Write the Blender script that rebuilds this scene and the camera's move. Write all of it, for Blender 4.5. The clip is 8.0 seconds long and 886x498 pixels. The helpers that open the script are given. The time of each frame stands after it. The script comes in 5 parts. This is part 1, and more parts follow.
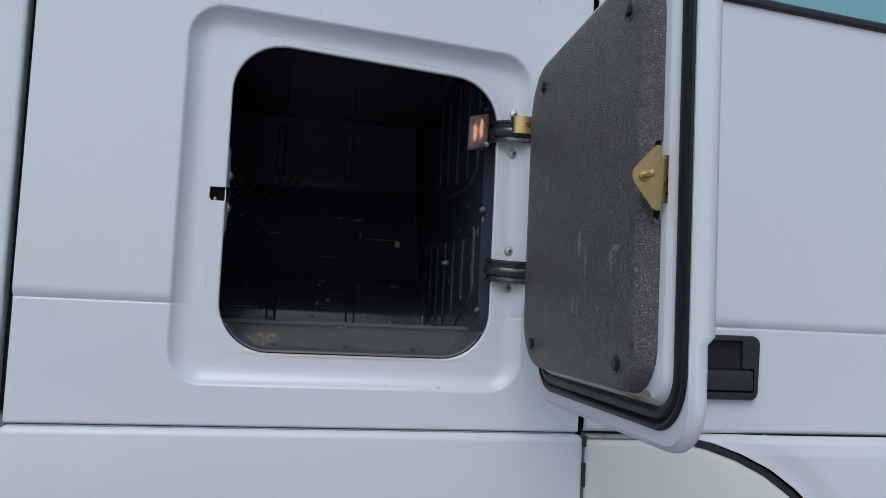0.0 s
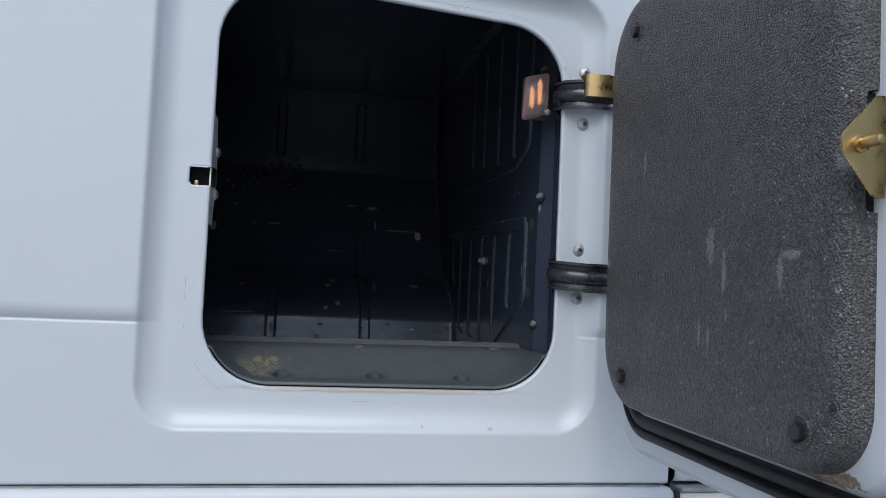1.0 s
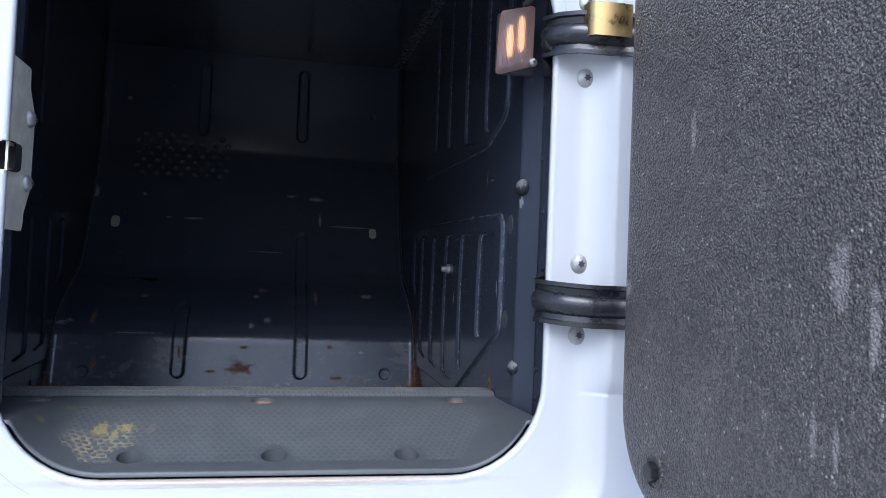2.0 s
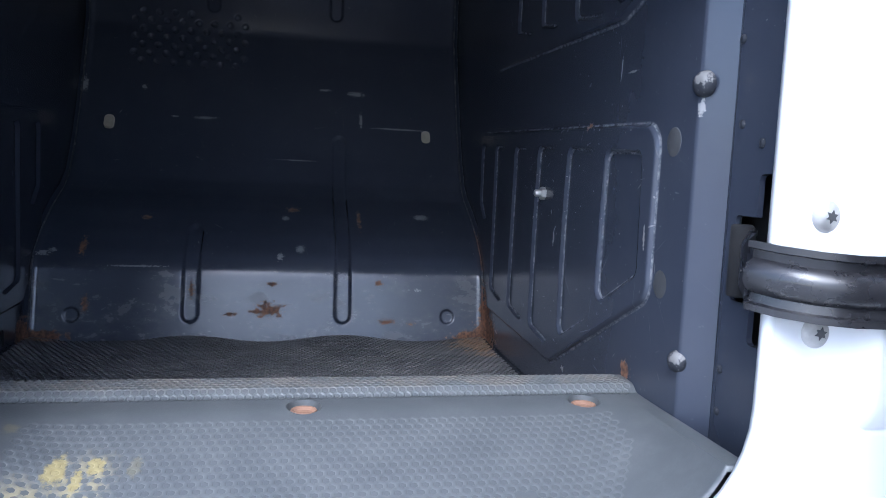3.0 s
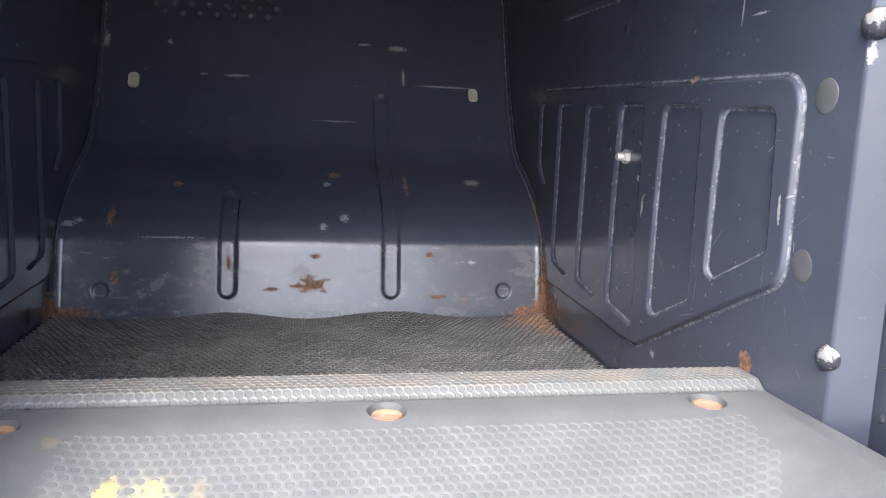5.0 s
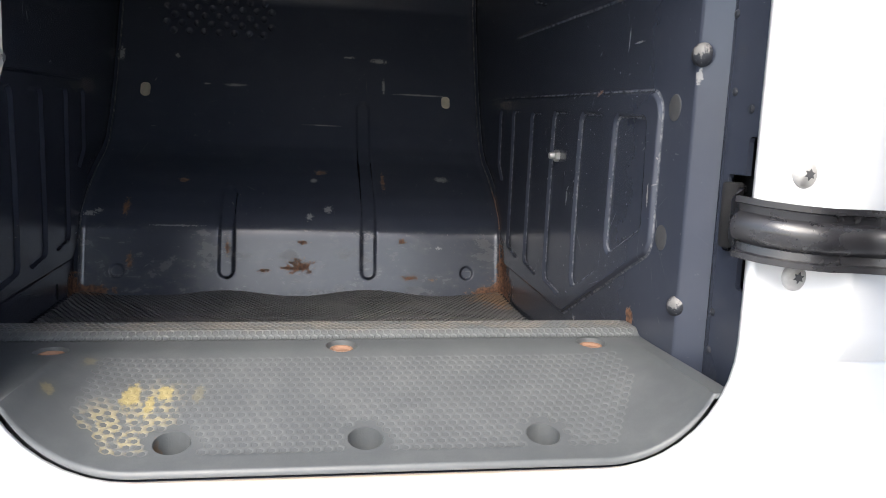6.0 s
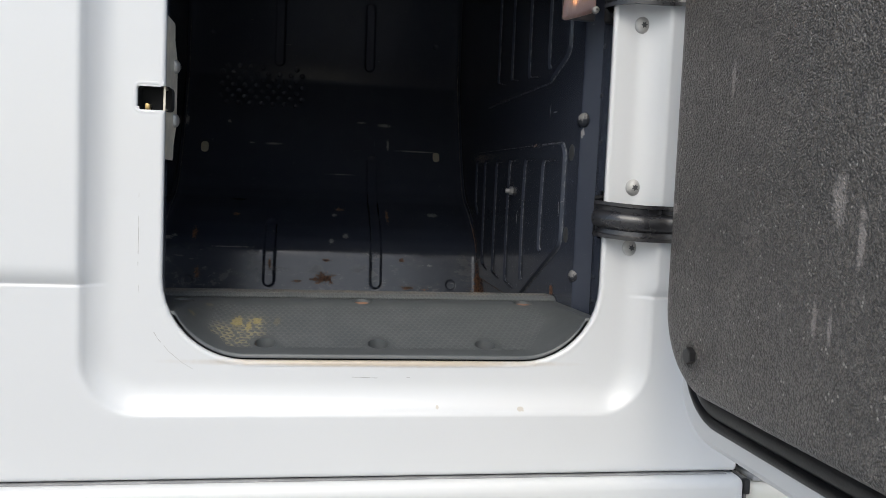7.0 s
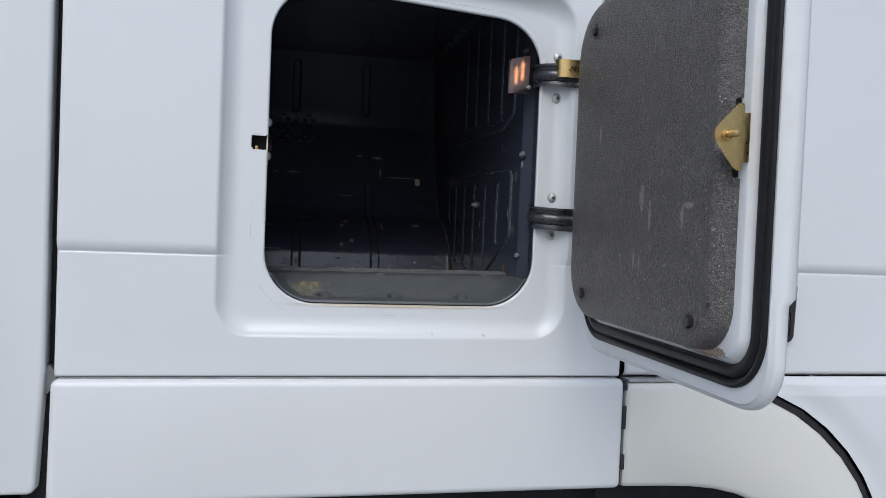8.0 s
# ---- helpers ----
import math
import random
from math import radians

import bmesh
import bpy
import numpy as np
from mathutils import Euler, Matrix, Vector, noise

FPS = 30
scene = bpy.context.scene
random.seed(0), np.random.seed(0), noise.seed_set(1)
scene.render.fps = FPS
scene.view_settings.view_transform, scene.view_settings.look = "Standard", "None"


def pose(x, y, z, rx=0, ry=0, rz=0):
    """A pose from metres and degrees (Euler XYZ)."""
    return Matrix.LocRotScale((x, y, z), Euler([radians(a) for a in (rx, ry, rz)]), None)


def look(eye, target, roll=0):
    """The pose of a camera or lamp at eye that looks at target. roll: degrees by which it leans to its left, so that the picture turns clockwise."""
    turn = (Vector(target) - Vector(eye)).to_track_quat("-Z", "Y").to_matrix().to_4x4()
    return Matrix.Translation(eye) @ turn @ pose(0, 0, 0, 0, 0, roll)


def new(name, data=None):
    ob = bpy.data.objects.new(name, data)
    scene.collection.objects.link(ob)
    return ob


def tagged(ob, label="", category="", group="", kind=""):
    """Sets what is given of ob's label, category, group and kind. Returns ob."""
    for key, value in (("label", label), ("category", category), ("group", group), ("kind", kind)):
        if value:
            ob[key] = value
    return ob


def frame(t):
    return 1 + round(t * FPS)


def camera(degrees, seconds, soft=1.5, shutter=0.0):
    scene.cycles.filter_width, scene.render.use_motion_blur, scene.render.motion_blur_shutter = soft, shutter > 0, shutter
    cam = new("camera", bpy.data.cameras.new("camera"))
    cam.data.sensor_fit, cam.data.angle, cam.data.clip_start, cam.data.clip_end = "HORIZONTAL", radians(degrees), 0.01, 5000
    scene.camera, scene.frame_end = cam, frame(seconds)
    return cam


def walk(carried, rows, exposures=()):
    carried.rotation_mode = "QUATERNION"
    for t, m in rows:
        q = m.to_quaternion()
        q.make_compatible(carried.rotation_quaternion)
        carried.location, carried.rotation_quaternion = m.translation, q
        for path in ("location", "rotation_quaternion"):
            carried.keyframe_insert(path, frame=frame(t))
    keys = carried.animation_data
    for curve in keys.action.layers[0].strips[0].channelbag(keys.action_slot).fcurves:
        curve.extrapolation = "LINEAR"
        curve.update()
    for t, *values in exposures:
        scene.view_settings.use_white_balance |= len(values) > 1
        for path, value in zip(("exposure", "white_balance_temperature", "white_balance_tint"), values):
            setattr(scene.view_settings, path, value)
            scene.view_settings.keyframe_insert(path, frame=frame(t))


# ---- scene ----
cam = camera(58.9, 8.0, soft=0.6)
PATH = [
    (0, (-0.012, -0.059, 1.584), (0.361, 1.901, 1.725), 2.7),
    (0.5, (0.0, 0.078, 1.599), (0.378, 2.037, 1.735), 2.6),
    (1, (-0.023, 0.28, 1.623), (0.353, 2.241, 1.727), 2.6),
    (1.2, (-0.037, 0.345, 1.619), (0.364, 2.301, 1.731), 2.5),
    (2.3, (0.117, 0.733, 1.681), (0.541, 2.687, 1.723), 2.4),
    (2.5, (0.109, 0.794, 1.681), (0.529, 2.75, 1.686), 2.4),
    (3, (0.076, 0.942, 1.707), (0.449, 2.896, 1.502), 2.6),
    (3.5, (0.048, 1.024, 1.702), (0.398, 2.974, 1.427), 2.4),
    (4, (0.037, 1.051, 1.699), (0.388, 2.999, 1.41), 2.4),
    (4.2, (0.034, 1.054, 1.7), (0.385, 3.002, 1.407), 2.4),
    (5.3, (0.037, 1.022, 1.705), (0.376, 2.971, 1.4), 2.3),
    (5.5, (0.042, 0.999, 1.702), (0.377, 2.948, 1.4), 2.3),
    (6, (0.06, 0.877, 1.707), (0.392, 2.827, 1.411), 2.4),
    (6.5, (0.078, 0.723, 1.685), (0.407, 2.68, 1.438), 2.4),
    (7, (0.022, 0.496, 1.67), (0.348, 2.465, 1.536), 2.4),
    (7.5, (-0.092, 0.23, 1.62), (0.253, 2.199, 1.556), 2.4),
    (8, (-0.118, -0.027, 1.625), (0.303, 1.928, 1.572), 2.3),
]
EXPOSURES = [
    (0.0, -0.20, 5620, 6),
    (1.2, 0.12, 5560, 6),
    (2.3, 1.30, 5300, 12),
    (2.6, 1.6, 5300, 12),
    (3.0, 1.95, 5250, 11),
    (3.6, 3.02, 6000, 13),
    (4.2, 3.2, 6300, 14),
    (5.4, 3.0, 6500, 12),
    (6.0, 2.08, 6600, 9),
    (6.6, 0.60, 6700, 7),
    (7.2, 0.56, 6350, 6),
    (7.5, 0.42, 6250, 6),
    (8.0, 0.2, 5960, 7),
]
walk(cam, [(t, look(eye, target, roll)) for t, eye, target, roll in PATH], EXPOSURES)

# ---------------------------------------------------------------- light
world = bpy.data.worlds.new("overcast_sky")
scene.world = world
world.use_nodes = True
wn = world.node_tree.nodes
sky = wn.new("ShaderNodeTexSky")
sky.sky_type, sky.sun_disc = "NISHITA", False
sky.sun_elevation, sky.sun_rotation = radians(48.5), radians(199.6)
sky.air_density, sky.dust_density, sky.ozone_density = 1.0, 3.0, 1.0
world.node_tree.links.new(sky.outputs[0], wn["Background"].inputs[0])
wn["Background"].inputs[1].default_value = 0.11
sun = new("sun", bpy.data.lights.new("sun", "SUN"))
sun.data.energy, sun.data.angle, sun.data.color = 1.02, radians(42), (1.0, 0.985, 0.965)
sun.matrix_world = look((-1.5, -3.2, 6.9), (0.1, 1.3, 1.5))

# ---------------------------------------------------------------- materials


class Nodes:
    """A principled material with short calls for the usual nodes."""

    def __init__(self, name, rough=0.5, metal=0.0):
        self.m = bpy.data.materials.new(name)
        self.m.use_nodes = True
        self.t = self.m.node_tree
        self.b = self.t.nodes["Principled BSDF"]
        self.b.inputs["Roughness"].default_value = rough
        self.b.inputs["Metallic"].default_value = metal
        self.geo = self.t.nodes.new("ShaderNodeNewGeometry")
        self.pos = self.geo.outputs["Position"]

    def put(self, sock, v):
        if isinstance(v, bpy.types.NodeSocket):
            self.t.links.new(v, sock)
        elif isinstance(v, (tuple, list)) and len(v) == 3 and sock.type == "RGBA":
            sock.default_value = (*v, 1)
        else:
            sock.default_value = v

    def math(self, op, a, b=0.0):
        n = self.t.nodes.new("ShaderNodeMath")
        n.operation = op
        self.put(n.inputs[0], a)
        self.put(n.inputs[1], b)
        return n.outputs[0]

    def vec(self, op, a, b=(0, 0, 0)):
        n = self.t.nodes.new("ShaderNodeVectorMath")
        n.operation = op
        self.put(n.inputs[0], a)
        self.put(n.inputs[1], b)
        return n.outputs["Value"] if op in ("LENGTH", "DOT_PRODUCT") else n.outputs[0]

    def noise(self, scale, detail=3.0, rough=0.55, stretch=None, turn=None):
        n = self.t.nodes.new("ShaderNodeTexNoise")
        where = self.pos
        if turn:
            r = self.t.nodes.new("ShaderNodeVectorRotate")
            r.rotation_type = "EULER_XYZ"
            self.put(r.inputs["Vector"], self.pos)
            r.inputs["Rotation"].default_value = turn
            where = r.outputs[0]
        n.inputs["Scale"].default_value, n.inputs["Detail"].default_value, n.inputs["Roughness"].default_value = scale, detail, rough
        self.put(n.inputs["Vector"], self.vec("MULTIPLY", where, stretch) if stretch else where)
        return n.outputs["Fac"]

    def noise_colour(self, scale):
        n = self.t.nodes.new("ShaderNodeTexNoise")
        n.inputs["Scale"].default_value = scale
        self.put(n.inputs["Vector"], self.pos)
        return n.outputs["Color"]

    def cells(self, scale, feature="F1", stretch=None):
        n = self.t.nodes.new("ShaderNodeTexVoronoi")
        n.feature = feature
        n.inputs["Scale"].default_value = scale
        self.put(n.inputs["Vector"], self.vec("MULTIPLY", self.pos, stretch) if stretch else self.pos)
        return n.outputs["Distance"]

    def ramp(self, v, lo, hi, a=0.0, b=1.0):
        n = self.t.nodes.new("ShaderNodeMapRange")
        n.interpolation_type = "SMOOTHSTEP"
        for k, w in enumerate((v, lo, hi, a, b)):
            self.put(n.inputs[k], w)
        return n.outputs[0]

    def mix(self, f, a, b):
        n = self.t.nodes.new("ShaderNodeMix")
        n.data_type = "RGBA"
        self.put(n.inputs[0], f)
        self.put(n.inputs[6], a)
        self.put(n.inputs[7], b)
        return n.outputs[2]

    def spot(self, c, r, scale=90.0, ragged=1.2, edge=0.35):
        """A blot with a ragged edge round the place c, of the radii r."""
        d = self.vec("LENGTH", self.vec("DIVIDE", self.vec("SUBTRACT", self.pos, c), r))
        d = self.math("ADD", d, self.math("MULTIPLY", self.math("SUBTRACT", self.noise(scale, 5, 0.65), 0.47), ragged * 5))
        return self.ramp(d, 1.0 + edge * 0.5, 1.0 - edge * 0.5)

    def flecks(self, cell, length, width, share, shift, wobble=0.00022):
        """Short scratches of chance length and slant, one to a cell of the wall's plane at most."""
        sep = self.t.nodes.new("ShaderNodeSeparateXYZ")
        self.put(sep.inputs[0], self.pos)
        com = self.t.nodes.new("ShaderNodeCombineXYZ")
        face = self.t.nodes.new("ShaderNodeSeparateXYZ")
        self.put(face.inputs[0], self.geo.outputs["True Normal"])
        side = self.math("GREATER_THAN", self.math("ABSOLUTE", face.outputs[0]), 0.55)
        u = self.math("ADD", self.math("MULTIPLY", sep.outputs[1], side), self.math("MULTIPLY", sep.outputs[0], self.math("SUBTRACT", 1.0, side)))
        shake = self.math("MULTIPLY", self.math("SUBTRACT", self.noise(160, 2), 0.5), wobble * 6)
        self.put(com.inputs[0], self.math("MULTIPLY", self.math("ADD", self.math("ADD", u, shift), shake), 1 / cell))
        self.put(com.inputs[1], self.math("MULTIPLY", self.math("SUBTRACT", sep.outputs[2], shake), 1 / cell))
        v = self.t.nodes.new("ShaderNodeTexVoronoi")
        v.voronoi_dimensions = "2D"
        v.inputs["Scale"].default_value = 1.0
        self.put(v.inputs["Vector"], com.outputs[0])
        local = self.vec("SUBTRACT", com.outputs[0], v.outputs["Position"])
        rnd = self.t.nodes.new("ShaderNodeSeparateColor")
        self.put(rnd.inputs[0], v.outputs["Color"])
        turn = self.t.nodes.new("ShaderNodeVectorRotate")
        turn.rotation_type = "Z_AXIS"
        self.put(turn.inputs["Vector"], local)
        self.put(turn.inputs["Angle"], self.math("MULTIPLY", rnd.outputs[0], 6.283))
        lo = self.t.nodes.new("ShaderNodeSeparateXYZ")
        self.put(lo.inputs[0], turn.outputs[0])
        along = self.math("DIVIDE", self.math("ABSOLUTE", lo.outputs[0]), self.math("ADD", self.math("MULTIPLY", rnd.outputs[1], length / cell * 0.5), length / cell * 0.12))
        across = self.math("DIVIDE", self.math("ABSOLUTE", lo.outputs[1]), width / cell * 0.5)
        shape = self.math("ADD", self.math("MULTIPLY", along, along), self.math("MULTIPLY", across, across))
        return self.math("MULTIPLY", self.ramp(shape, 1.2, 0.5), self.math("LESS_THAN", rnd.outputs[2], share))

    def any(self, *masks):
        out = masks[0]
        for m in masks[1:]:
            out = self.math("MAXIMUM", out, m)
        return out

    def bump(self, height, strength=0.3, distance=0.001):
        n = self.t.nodes.new("ShaderNodeBump")
        n.inputs["Strength"].default_value, n.inputs["Distance"].default_value = strength, distance
        self.put(n.inputs["Height"], height)
        self.t.links.new(n.outputs[0], self.b.inputs["Normal"])

    def colour(self, v):
        self.put(self.b.inputs["Base Color"], v)
        return self

    def gloss(self, v):
        self.put(self.b.inputs["Roughness"], v)


def white_paint(name, tone, warm=(0.72, 0.66, 0.5)):
    n = Nodes(name, 0.3)
    drift = n.ramp(n.noise(2.3, 3), 0.35, 0.7)
    dust = n.ramp(n.noise(16, 5, 0.6), 0.2, 0.9)
    base = n.mix(n.math("MULTIPLY", drift, 0.5), tone, tuple(c * 0.94 for c in tone))
    base = n.mix(n.math("MULTIPLY", dust, 0.012), base, warm)
    specks = n.ramp(n.cells(38), 0.028, 0.014)
    rare = n.ramp(n.noise(9, 2), 0.70, 0.74)
    base = n.mix(n.math("MULTIPLY", n.math("MULTIPLY", specks, rare), 0.7), base, (0.2, 0.17, 0.13))
    return n, base, dust


def make_body_paint():
    n, base, dust = white_paint("white_body_paint", (0.69, 0.70, 0.71))
    # chips and grime round the locker opening
    chips = n.any(
        n.spot((0.258, 1.345, 1.434), (0.0042, 0.02, 0.0024), 150, 0.4),
        n.spot((0.163, 1.345, 1.436), (0.002, 0.02, 0.002), 150, 0.4),
    )
    base = n.mix(n.math("MULTIPLY", chips, 0.48), base, (0.42, 0.34, 0.22))
    rim = n.spot((0.10, 1.354, 1.4835), (0.172, 0.03, 0.0042), 60, 0.12, 1.0)
    base = n.mix(n.math("MULTIPLY", rim, 0.6), base, (0.42, 0.29, 0.14))
    hair = n.any(
        n.spot((-0.07, 1.352, 2.049), (0.02, 0.02, 0.0011), 300, 0.9),
        n.spot((-0.16, 1.334, 2.098), (0.0028, 0.02, 0.0028), 300, 0.6),
        n.spot((0.01, 1.334, 2.090), (0.002, 0.02, 0.002), 300, 0.6),
        n.spot((0.415, 1.334, 2.165), (0.0025, 0.02, 0.007), 300, 0.6),
    )
    base = n.mix(n.math("MULTIPLY", hair, 0.28), base, (0.13, 0.11, 0.09))
    n.colour(base)
    n.gloss(n.ramp(dust, 0.0, 1.0, 0.29, 0.31))
    n.bump(n.noise(700, 2), 0.05, 0.0004)
    n.b.inputs["Coat Weight"].default_value = 0.3
    n.b.inputs["Coat Roughness"].default_value = 0.08
    return n.m


def make_plain_white(name, tone, rough=0.3):
    n, base, dust = white_paint(name, tone)
    n.colour(base)
    n.gloss(n.ramp(dust, 0.0, 1.0, rough, rough + 0.012))
    n.bump(n.noise(500, 2), 0.06, 0.0004)
    return n.m


def make_hatch_paint():
    n, base, dust = white_paint("white_hatch_paint", (0.69, 0.70, 0.71))
    rust = n.any(n.spot((0.428, 0.875, 1.4840), (0.03, 0.050, 0.007), 120, 0.5), n.spot((0.428, 0.835, 1.487), (0.03, 0.02, 0.006), 160, 0.5))
    base = n.mix(n.math("MULTIPLY", rust, 0.9), base, n.mix(n.ramp(n.noise(260, 4), 0.35, 0.65), (0.09, 0.042, 0.018), (0.34, 0.2, 0.07)))
    grime = n.spot((0.428, 0.78, 1.75), (0.02, 0.03, 0.12), 50, 0.4, 1.4)
    base = n.mix(n.math("MULTIPLY", grime, 0.25), base, (0.55, 0.45, 0.3))
    n.colour(base)
    n.gloss(0.35)
    n.bump(n.noise(600, 2), 0.06, 0.0004)
    return n.m


RUST_DARK, RUST_LIGHT = (0.065, 0.030, 0.018), (0.24, 0.115, 0.06)


def make_locker_paint():
    n = Nodes("black_locker_paint", 0.2)
    drift = n.ramp(n.noise(5, 3), 0.25, 0.8)
    base = n.mix(drift, (0.043, 0.051, 0.073), (0.052, 0.060, 0.083))
    # thin dust film, scratches down to the primer
    dust = n.ramp(n.noise(24, 4, 0.6), 0.40, 0.80)
    base = n.mix(n.math("MULTIPLY", dust, 0.04), base, (0.20, 0.20, 0.205))
    # dried water stains on the low strip of the back wall
    low = n.math("MULTIPLY", n.ramp(n.vec("DOT_PRODUCT", n.pos, (0, 0, 1)), 1.566, 1.548), n.ramp(n.vec("DOT_PRODUCT", n.pos, (0, 1, 0)), 2.015, 2.03))
    stain = n.math("MULTIPLY", n.any(n.ramp(n.noise(26, 5, 0.7, (0.6, 1.0, 1.0)), 0.48, 0.62), n.ramp(n.noise(70, 5, 0.7, (0.5, 1.0, 1.3)), 0.58, 0.66)), low)
    base = n.mix(n.math("MULTIPLY", stain, 0.16), base, (0.24, 0.225, 0.20))
    worn_side = n.spot((0.352, 1.70, 1.66), (0.05, 0.17, 0.16), 14, 0.25, 1.4)
    some = n.any(n.ramp(n.noise(8, 4), 0.52, 0.64, 0.08, 0.7), worn_side)
    wear = n.any(
        n.math("MULTIPLY", n.flecks(0.034, 0.026, 0.0005, 0.10, 0.0), 0.6),
        n.math("MULTIPLY", n.flecks(0.046, 0.034, 0.0005, 0.12, 3.7), 0.5),
        n.math("MULTIPLY", n.flecks(0.011, 0.0020, 0.0011, 0.17, 7.1), 1.1),
        n.math("MULTIPLY", n.flecks(0.020, 0.0080, 0.0014, 0.10, 9.3), 1.0),
    )
    wear = n.math("MULTIPLY", wear, some)
    lines = n.any(
        n.spot((0.0847, 2.077, 1.5823), (0.0059, 0.06, 0.0044), 420, 0.8, 0.4),
        n.spot((0.0625, 2.138, 1.6213), (0.0050, 0.06, 0.0029), 420, 0.8, 0.4),
        n.spot((0.1223, 2.316, 1.8293), (0.0102, 0.06, 0.0020), 420, 0.8, 0.4),
        n.spot((0.1727, 2.314, 1.8254), (0.0132, 0.06, 0.0041), 420, 0.8, 0.4),
        n.spot((0.1817, 2.295, 1.7812), (0.0029, 0.06, 0.0121), 420, 0.8, 0.4),
        n.spot((0.2455, 2.289, 1.7686), (0.0418, 0.06, 0.0016), 420, 0.8, 0.4),
        n.spot((-0.0724, 2.291, 1.7714), (0.0157, 0.06, 0.0027), 420, 0.8, 0.4),
        n.spot((0.0790, 2.258, 1.7086), (0.0277, 0.06, 0.0010), 420, 0.8, 0.4),
        n.spot((0.2525, 2.049, 1.5297), (0.0047, 0.06, 0.0028), 420, 0.8, 0.4),
        n.spot((0.2686, 2.151, 1.6282), (0.0103, 0.06, 0.0036), 420, 0.8, 0.4),
        n.spot((-0.2536, 2.065, 1.5707), (0.0091, 0.06, 0.0029), 420, 0.8, 0.4),
        n.spot((-0.1325, 2.056, 1.5560), (0.0342, 0.06, 0.0014), 420, 0.8, 0.4),
        n.spot((-0.2606, 2.310, 1.8157), (0.0045, 0.06, 0.0112), 420, 0.8, 0.4),
        n.spot((-0.1702, 2.310, 1.8175), (0.0037, 0.06, 0.0041), 420, 0.8, 0.4),
        n.spot((0.0573, 2.066, 1.5717), (0.0047, 0.06, 0.0044), 420, 0.8, 0.4),
        n.spot((-0.2415, 2.068, 1.5747), (0.0049, 0.06, 0.0023), 420, 0.8, 0.4),
        n.spot((-0.1201, 2.291, 1.7714), (0.0065, 0.06, 0.0014), 420, 0.8, 0.4),
        n.spot((0.352, 1.755, 1.665), (0.03, 0.006, 0.003), 260, 0.7),
        n.spot((0.352, 1.735, 1.64), (0.03, 0.003, 0.008), 260, 0.7),
        n.spot((0.352, 1.62, 1.50), (0.03, 0.05, 0.0008), 160, 0.5),
        n.spot((0.352, 1.70, 1.507), (0.03, 0.005, 0.003), 300, 0.8),
        n.spot((0.352, 1.52, 1.66), (0.03, 0.0018, 0.009), 300, 0.5),
        n.spot((0.352, 1.60, 1.80), (0.03, 0.0012, 0.011), 320, 0.5),
        n.spot((0.352, 1.575, 1.795), (0.03, 0.009, 0.001), 320, 0.5),
        n.spot((0.354, 1.456, 1.757), (0.012, 0.002, 0.006), 300, 0.5),
    )
    edges = n.math("MULTIPLY", n.ramp(n.geo.outputs["Pointiness"], 0.508, 0.530), n.ramp(n.noise(150, 6, 0.8), 0.40, 0.66))
    inner = n.math("MULTIPLY", n.ramp(n.vec("DOT_PRODUCT", n.pos, (0, 1, 0)), 1.49, 1.51), n.ramp(n.vec("DOT_PRODUCT", n.pos, (1, 0, 0)), 0.325, 0.335))
    edges = n.math("MULTIPLY", edges, inner)
    base = n.mix(n.math("MULTIPLY", edges, 0.5), base, (0.42, 0.42, 0.43))
    base = n.mix(n.math("MULTIPLY", n.any(wear, n.math("MULTIPLY", lines, 1.2)), 0.6), base, (0.36, 0.355, 0.35))
